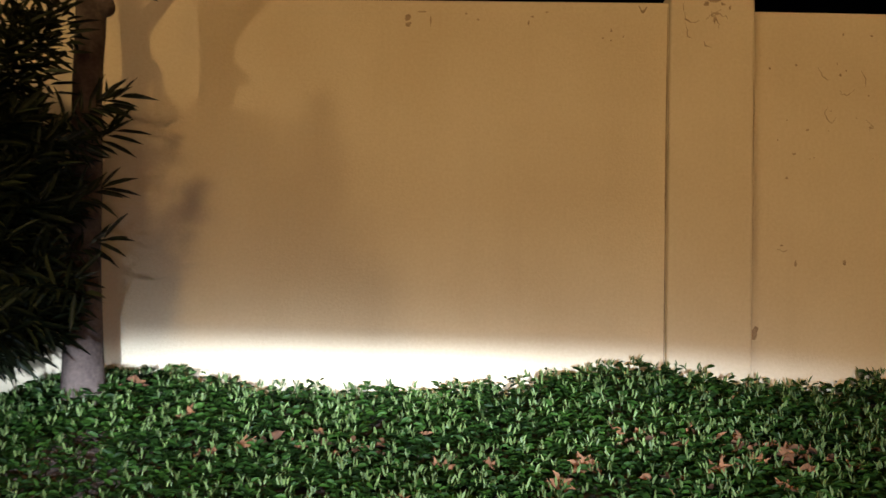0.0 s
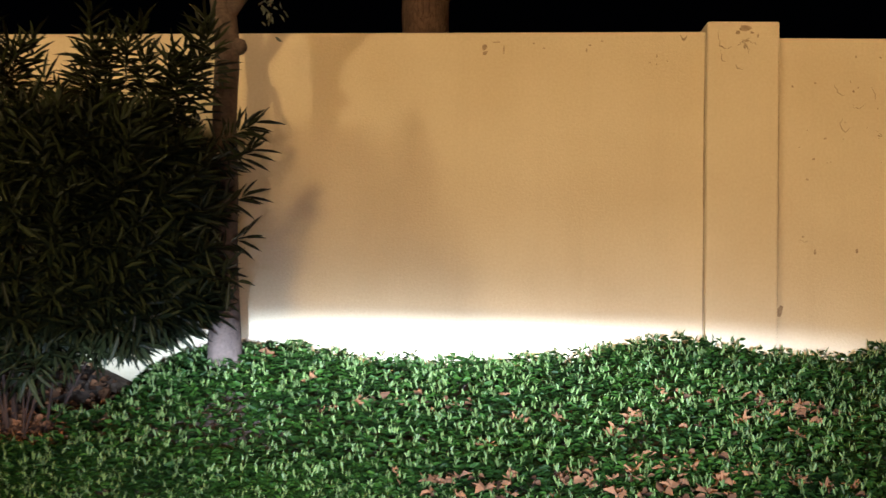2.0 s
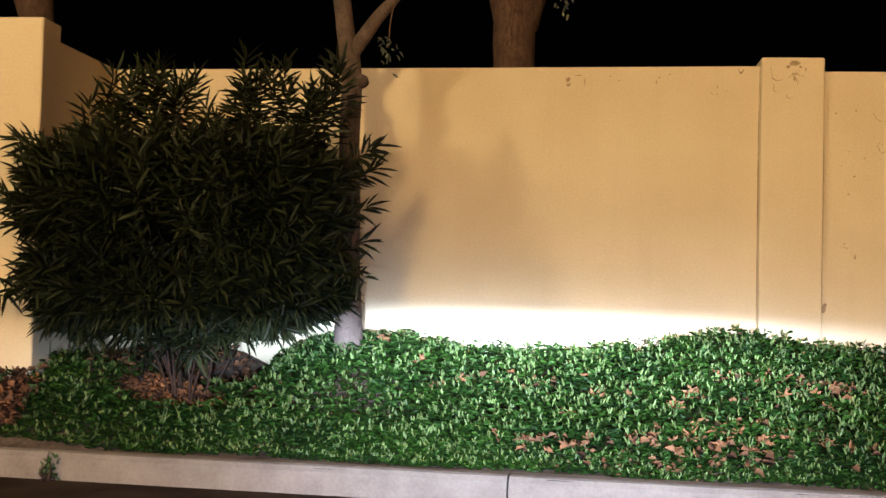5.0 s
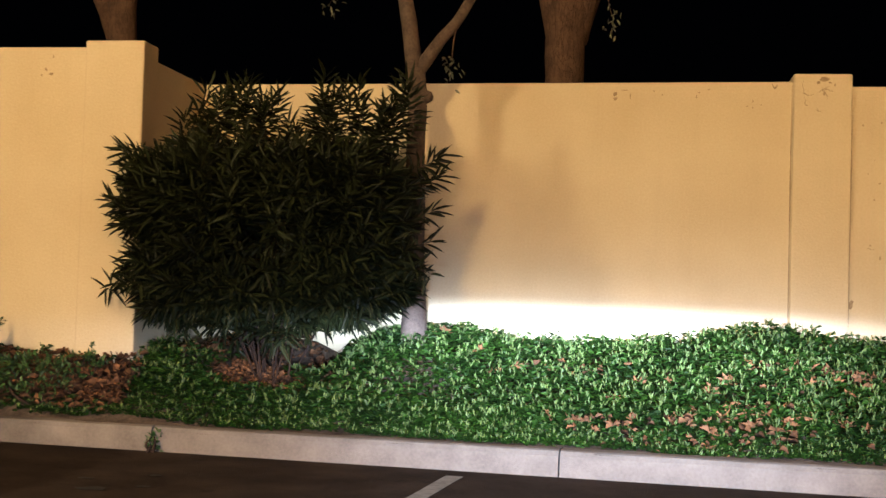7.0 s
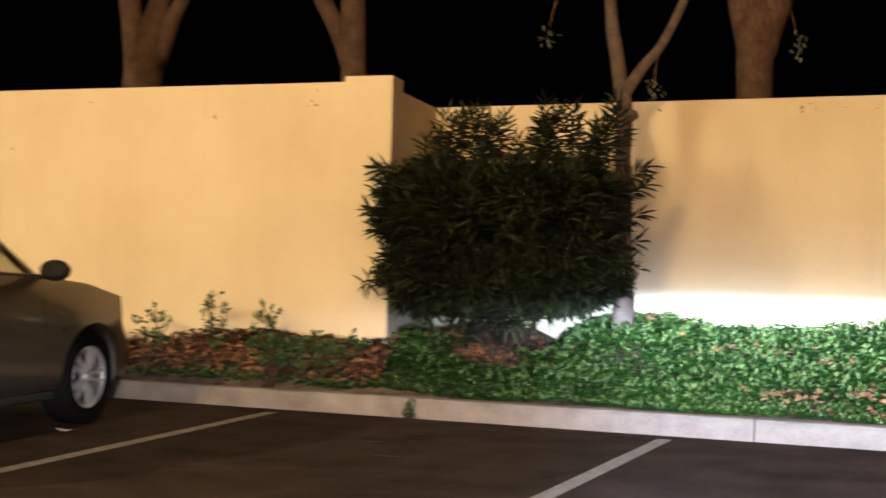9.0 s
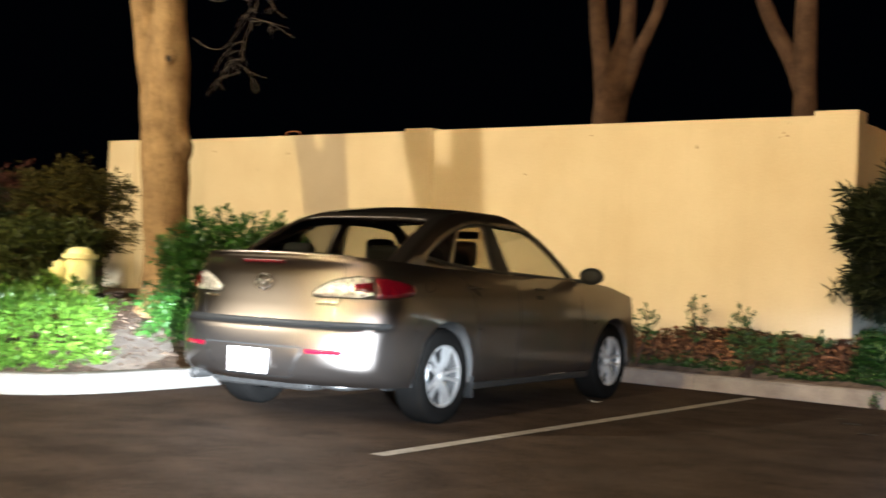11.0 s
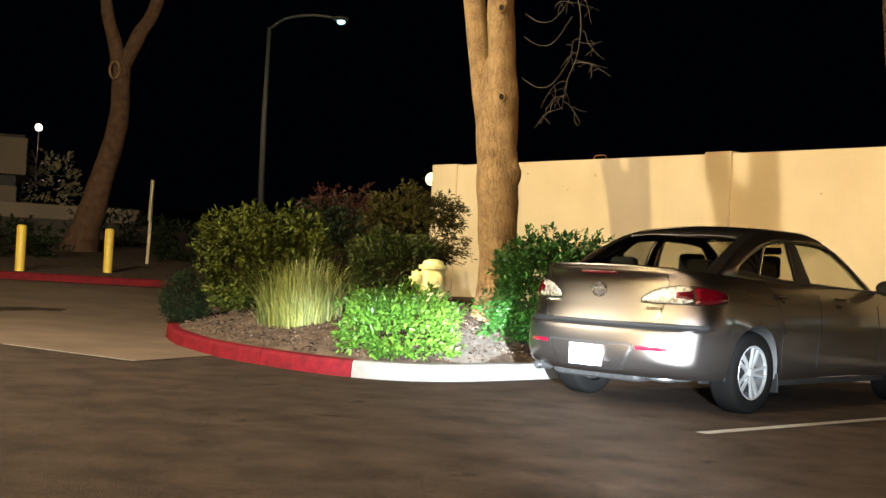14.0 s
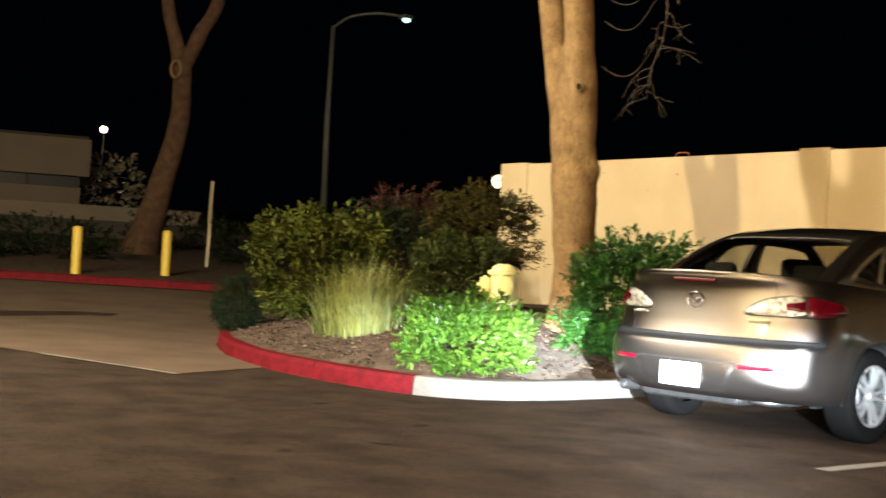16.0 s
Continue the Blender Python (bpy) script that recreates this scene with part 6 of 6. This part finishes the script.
# ---- hydrant ----
def hydrant():
    x, y = -6.53, -6.35
    z = bed_z(x, y) - 0.02
    ob = empty("fire_hydrant", pose(x, y, z, 0, 0, -35) @ Matrix.Diagonal((0.84, 0.84, 1, 1)), label="pale yellow cast-iron fire hydrant behind a shrub", category="hydrant")
    h = 1.08 - z
    prof = [(0.16, 0.0), (0.16, 0.04), (0.125, 0.05), (0.12, h - 0.36), (0.165, h - 0.35), (0.165, h - 0.31), (0.135, h - 0.30), (0.135, h - 0.10), (0.165, h - 0.095), (0.165, h - 0.06), (0.13, h - 0.055), (0.11, h - 0.02), (0.05, h), (0.0, h)]
    bm = bmesh.new()
    n = 24
    rings = [[bm.verts.new((r * math.cos(2 * math.pi * k / n), r * math.sin(2 * math.pi * k / n), zz)) for k in range(n)] for r, zz in prof]
    for r0, r1 in zip(rings, rings[1:]):
        for k in range(n):
            bm.faces.new((r0[k], r0[(k + 1) % n], r1[(k + 1) % n], r1[k]))
    bmesh.ops.remove_doubles(bm, verts=bm.verts, dist=0.0005)
    bmesh.ops.recalc_face_normals(bm, faces=bm.faces)
    for e in bm.edges:
        if len(e.link_faces) == 2 and e.calc_face_angle() > 0.6:
            e.smooth = False
    part("barrel", bm, HYDRANT, ob, smooth=True)
    for ax, rot in (((1, 0), 90), ((-1, 0), -90), ((0, -1), 0)):
        bm = bmesh.new()
        m = Matrix.Translation((ax[0] * 0.19, ax[1] * 0.19, h - 0.20)) @ (Matrix.Rotation(radians(90), 4, "Y") if ax[0] else Matrix.Rotation(radians(90), 4, "X"))
        bmesh.ops.create_cone(bm, cap_ends=True, segments=16, radius1=0.075, radius2=0.075, depth=0.10, matrix=m)
        bmesh.ops.create_cone(bm, cap_ends=True, segments=16, radius1=0.09, radius2=0.09, depth=0.035, matrix=m)
        bmesh.ops.create_cone(bm, cap_ends=True, segments=5, radius1=0.025, radius2=0.025, depth=0.17, matrix=m)
        part("outlet_cap", bm, HYDRANT, ob)
    return ob


HYDRANT = mat("hydrant_yellow", (0.84, 0.79, 0.38), 0.5, dark=(0.72, 0.65, 0.27), scale=10, amount=0.5, bump=0.2, bump_scale=90)
hydrant()

# ---- the far side of the driveway ----
POST_WOOD = mat("post_paint", (0.72, 0.62, 0.45), 0.7, dark=(0.55, 0.46, 0.32), scale=8)
STEEL = mat("galvanised_steel", (0.13, 0.135, 0.135), 0.6, 0.4, dark=(0.08, 0.083, 0.083), scale=6)
RENDER_WALL = mat("beige_render", (0.20, 0.165, 0.135), 0.9, dark=(0.14, 0.115, 0.09), scale=0.7)
DARK_GLASS = mat("dark_glazing", (0.02, 0.02, 0.022), 0.35, dark=(0.015, 0.015, 0.016), spec=0.1)
ROOFING = mat("dark_fascia", (0.05, 0.042, 0.036), 0.8, dark=(0.035, 0.03, 0.026))


def bollard(x, y, z0, z1):
    ob = empty("bollard", pose(x, y, z0), label="yellow painted steel bollard on the far pavement", category="bollard", group="bollards by the driveway")
    bm = bmesh.new()
    n = 16
    prof = [(0.10, -0.1), (0.10, z1 - z0 - 0.05), (0.085, z1 - z0 - 0.015), (0.05, z1 - z0), (0.0, z1 - z0 + 0.004)]
    rings = [[bm.verts.new((r * math.cos(2 * math.pi * k / n), r * math.sin(2 * math.pi * k / n), zz)) for k in range(n)] for r, zz in prof]
    for r0, r1 in zip(rings, rings[1:]):
        for k in range(n):
            bm.faces.new((r0[k], r0[(k + 1) % n], r1[(k + 1) % n], r1[k]))
    part("post", bm, YELLOW, ob, smooth=True)
    return ob


bollard(-22.45, -3.72, rise(-22.45, -3.72), 1.48)
bollard(-22.61, -1.68, rise(-22.61, -1.68), 1.52)


def sign_post():
    x, y = -25.74, 0.94
    z = rise(x, y)
    ob = empty("sign_post", pose(x, y, z), label="pale sign on a thin leaning post across the driveway", category="sign")
    bm = box_bm(-0.03, 0.03, -0.03, 0.03, -0.2, 2.86 - z, 0.006)
    part("post", bm, POST_WOOD, ob)
    bm = box_bm(-0.15, 0.15, -0.012, 0.012, 1.85 - z, 2.88 - z, 0.004)
    panel = part("sign_panel", bm, POST_WOOD, ob)
    panel.matrix_local = pose(0.02, -0.045, 0, 0, 0, -20)
    ob.rotation_euler = (0, radians(3), 0)


sign_post()

far_kerb = empty("far_kerb", label="red-painted kerb on the far side of the driveway", category="kerb", kind="structure")
for k in range(9):
    a, b = Vector((-26.4 + 1.34 * k, -13.0 + 2.7 * k)), Vector((-26.4 + 1.34 * (k + 0.997), -13.0 + 2.7 * (k + 0.997)))
    d = (b - a).normalized()
    kerb_piece([(a.lerp(b, i / 6), Vector((-d.y, d.x))) for i in range(7)], RED_KERB, far_kerb, "red-painted kerb")
bm = bmesh.new()
rows = []
for k in range(20):
    a = Vector((-26.4 + 1.34 * k * 0.5, -13.0 + 2.7 * k * 0.5))
    n = Vector((-2.7, 1.34)).normalized()
    rows.append([bm.verts.new((a.x + n.x * o, a.y + n.y * o, rise(a.x + n.x * o, a.y + n.y * o) + 0.13)) for o in (0.14, 2, 5, 10, 18, 30)])
for r0, r1 in zip(rows, rows[1:]):
    for j in range(5):
        bm.faces.new((r0[j], r0[j + 1], r1[j + 1], r1[j]))
bmesh.ops.recalc_face_normals(bm, faces=bm.faces)
tagged(part("far_bed", bm, SOIL, smooth=True), "dark planted strip beyond the far kerb", "soil", kind="structure")

# paler concrete where the driveway meets the lot
bm = bmesh.new()
edge = [(-7.80, -8.82), (-8.3, -7.66), (-9.66, -7.31), (-11.0, -6.70), (-12.9, -5.52), (-14.6, -3.82), (-16.5, -1.52), (-18.8, 1.2), (-21.0, -2.9), (-22.4, -5.7), (-23.9, -9.3), (-24.6, -13.0), (-14.0, -10.2), (-9.7, -9.20)]
bm.faces.new([bm.verts.new((x, y, 0.006 + rise(x, y))) for x, y in edge])
bmesh.ops.triangulate(bm, faces=bm.faces)
bmesh.ops.subdivide_edges(bm, edges=bm.edges, cuts=3, use_grid_fill=True)
for v in bm.verts:
    v.co.z = 0.006 + rise(v.co.x, v.co.y)
bmesh.ops.recalc_face_normals(bm, faces=bm.faces)
tagged(part("driveway", bm, APRON), "worn paler concrete driveway with stains", "driveway", kind="structure")
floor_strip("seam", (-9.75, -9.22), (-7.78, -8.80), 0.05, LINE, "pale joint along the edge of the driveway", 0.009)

SCAR_Z = 6.05
driveway_tree = tree("driveway_tree", "leaning forked tree across the driveway", BARK_DARK, [
    ("trunk", [(-30.15, 1.10, 0.6), (-30.05, 1.30, 1.6), (-29.75, 1.62, 3.2), (-29.55, 1.86, 4.6), (-29.45, 1.84, 5.7), (-29.35, 1.78, 6.4)], [0.60, 0.42, 0.32, 0.27, 0.25, 0.26]),
    ("limb", [(-29.38, 1.72, 6.2), (-29.42, 1.55, 6.9), (-29.5, 1.30, 7.9), (-29.6, 1.0, 11)], [0.22, 0.19, 0.17, 0.1]),
    ("limb", [(-29.30, 1.82, 6.2), (-29.05, 2.10, 7.1), (-28.75, 2.42, 8.0), (-28.2, 3.0, 11)], [0.22, 0.20, 0.18, 0.1]),
    ], 9)
ring = [Vector((0.0, 0.13 * math.cos(2 * math.pi * k / 20), 0.24 * math.sin(2 * math.pi * k / 20))) for k in range(21)]
turn_ring = Matrix.Rotation(math.atan2(-0.44, 0.88), 3, "Z")
part("branch_scar", tube_bm([turn_ring @ p + Vector((-29.20, 1.50, SCAR_Z)) - driveway_tree.location for p in ring], [0.035] * 21, 7), BARK, driveway_tree, "pale oval scar of a lost limb", True)


def street_lamp():
    x, y = -31.6, 8.05
    z = rise(x, y)
    ob = empty("street_lamp", pose(x, y, z), label="grey street lamp with a curved arm and a bright white lens", category="street lamp")
    part("pole", tube_bm([(-0.15, 0.15, -0.1), (0.1, -0.1, 4.5), (0.28, -0.2, 8.55 - z)], [0.11, 0.085, 0.06], 12), STEEL, ob, smooth=True)
    part("arm", tube_bm(smooth_line([(0.28, -0.2, 8.50 - z), (0.55, 0.25, 8.88 - z), (1.0, 0.9, 9.05 - z), (1.45, 1.45, 9.02 - z)], 5), [0.045] * 16, 8), STEEL, ob, smooth=True)
    head = part("lamp_head", box_bm(1.40, 1.78, 1.45, 1.85, 8.93 - z, 9.05 - z, 0.04), STEEL, ob)
    bm = bmesh.new()
    bmesh.ops.create_uvsphere(bm, u_segments=14, v_segments=8, radius=0.135, matrix=Matrix.Translation((1.62, 1.66, 8.90 - z)) @ Matrix.Diagonal((1, 1, 0.7, 1)))
    part("lens", bm, glow("cool_lens", (0.70, 1.0, 0.93), 1.6), head, "glowing greenish-white lens", True)


street_lamp()


def glow_lamp(name, label, place, size, colour, strength, pole=True):
    x, y, z = place
    g = rise(x, y)
    ob = empty(name, pose(x, y, g), label=label, category="lamp")
    bm = bmesh.new()
    bmesh.ops.create_uvsphere(bm, u_segments=14, v_segments=8, radius=size, matrix=Matrix.Translation((0, 0, z - g)))
    part("globe", bm, glow(name + "_light", colour, strength), ob, "glowing globe", True)
    part("post", tube_bm([(0, 0, -0.1), (0, 0, z - g - size * 0.8)], [0.015, 0.015], 8), TRIM_AND_SHADE, ob, smooth=True)


glow_lamp("globe_lamp", "bright warm globe lamp on a post beyond the wall end", (-31.4, 15.2, 4.28), 0.24, (1.0, 0.80, 0.42), 2.2)
glow_lamp("globe_lamp", "warm globe lamp on a post by the far building", (-52.4, 9.46, 6.58), 0.17, (1.0, 0.72, 0.60), 2.2)
glow_lamp("path_light", "small white path light by the far hedge", (-51.36, 12.35, 2.75), 0.13, (1.0, 0.92, 0.80), 30)
lamp("building_light", "POINT", (-51.6, 9.0, 7.2), 480, (1.0, 0.66, 0.45), radius=0.3)


def far_building():
    m = Matrix.Translation((-44.6, 5.35, 0)) @ Matrix.Rotation(math.atan2(-0.93, -0.36), 4, "Z")
    ob = empty("far_building", m, label="beige office building with a dark window band", category="building")
    part("wall", box_bm(0, 14, -6, -0.15, 0.5, 3.42, 0.02), RENDER_WALL, ob)
    part("fascia", box_bm(-0.3, 14.3, -6.2, 0.1, 3.85, 5.30, 0.03), RENDER_WALL, ob)
    part("roof", box_bm(-0.2, 14.2, -6.1, 0.0, 5.28, 5.42, 0.02), ROOFING, ob)
    for k in range(7):
        part("window", box_bm(0.05 + 2 * k, 1.95 + 2 * k, -5.9, -0.3, 3.40, 3.87), DARK_GLASS, ob)
        part("mullion", box_bm(1.95 + 2 * k, 2.05 + 2 * k, -0.35, -0.2, 3.40, 3.87), ROOFING, ob)


far_building()
wall_ob = empty("low_wall", Matrix.Translation((-37.0, 6.6, 0)) @ Matrix.Rotation(math.atan2(-0.93, -0.42), 4, "Z"), label="low beige wall beside the far hedge", category="wall", kind="structure")
part("coping", box_bm(0, 9, -0.1, 0.25, 2.05, 2.55, 0.02), RENDER_WALL, wall_ob)
part("panel", box_bm(0.1, 8.9, 0.0, 0.2, 0.6, 2.06), ROOFING, wall_ob)

for k, (x, y, z, rx, rz, n) in enumerate(((-27.0, -5.0, 0.95, 1.6, 0.35, 1500), (-27.6, -2.0, 1.0, 1.5, 0.38, 1500), (-27.2, 3.2, 1.35, 1.5, 0.6, 1500), (-26.5, 6.0, 1.6, 1.7, 0.8, 1800), (-33.0, 4.0, 1.7, 1.8, 0.75, 1500), (-34.0, 0.0, 1.4, 2.0, 0.6, 1500))):
    shrub("far_hedge", "dark clipped hedge beyond the driveway", (x, y, z), (rx * 0.8, rx, rz), n, 0.13, LEAF_JUNIPER, seed=20 + k, category="hedge", ground=rise(x, y) + 0.1)
crown = shrub("far_tree", "small pale-leaved tree lit by the globe lamp", (-47.6, 8.0, 4.0), (1.0, 1.5, 1.1), 500, 0.26, LEAF_PALE, seed=31, category="tree", rough=0.5, ground=rise(-47.6, 8.0) + 0.1, stems=6)


# ---- small things ----
def wall_bracket():
    """A bent rod let into the top of the wall."""
    ob = empty("wall_bracket", pose(-8.92, -1.285, 2.625), label="small rusty bent rod on top of the wall", category="bracket")
    part("rod", tube_bm([(-0.125, 0, -0.01), (-0.10, 0, 0.05), (-0.07, 0, 0.062), (0.07, 0, 0.062), (0.10, 0, 0.05), (0.125, 0, -0.01)], [0.008] * 6, 8), RUST, ob, smooth=True)


RUST = mat("rust", (0.34, 0.13, 0.05), 0.8, dark=(0.20, 0.07, 0.03), scale=30)
wall_bracket()

PAPER = mat("paper", (0.75, 0.74, 0.72), 0.8, dark=(0.6, 0.59, 0.57), scale=20)
bm = bmesh.new()
grid_bm(lambda u, v: Vector((-3.05 + 0.05 * u, -3.93 + 0.035 * v, 0.008 + 0.012 * u * u + 0.006 * u * v)), [-1, -0.4, 0.3, 1], [-1, 0, 1], bm)
tagged(part("paper_scrap", bm, PAPER), "crumpled white scrap of paper lying on the asphalt", "litter")

OIL = mat("oil_stain", (0.010, 0.008, 0.007), 0.7, dark=(0.005, 0.004, 0.0035), scale=9)


def oil_stain(x, y, rx, ry, seed):
    bm = bmesh.new()
    ring = []
    for k in range(22):
        a = 2 * math.pi * k / 22
        q = 0.75 + 0.45 * noise.noise(Vector((math.cos(a) * 1.6, math.sin(a) * 1.6, seed)))
        ring.append(bm.verts.new((x + rx * q * math.cos(a), y + ry * q * math.sin(a), 0.004)))
    bm.faces.new(ring)
    tagged(part("oil_stain", bm, OIL), "dark oil stain on the asphalt of the bay", "stain", kind="structure")


for k, (x, y, rx, ry) in enumerate(((-1.12, -3.50, 0.12, 0.06), (-0.92, -3.36, 0.05, 0.03), (-0.84, -4.05, 0.10, 0.05), (-1.30, -3.20, 0.06, 0.03), (-1.0, -3.0, 0.05, 0.03))):
    oil_stain(x, y, rx, ry, k * 3.7)
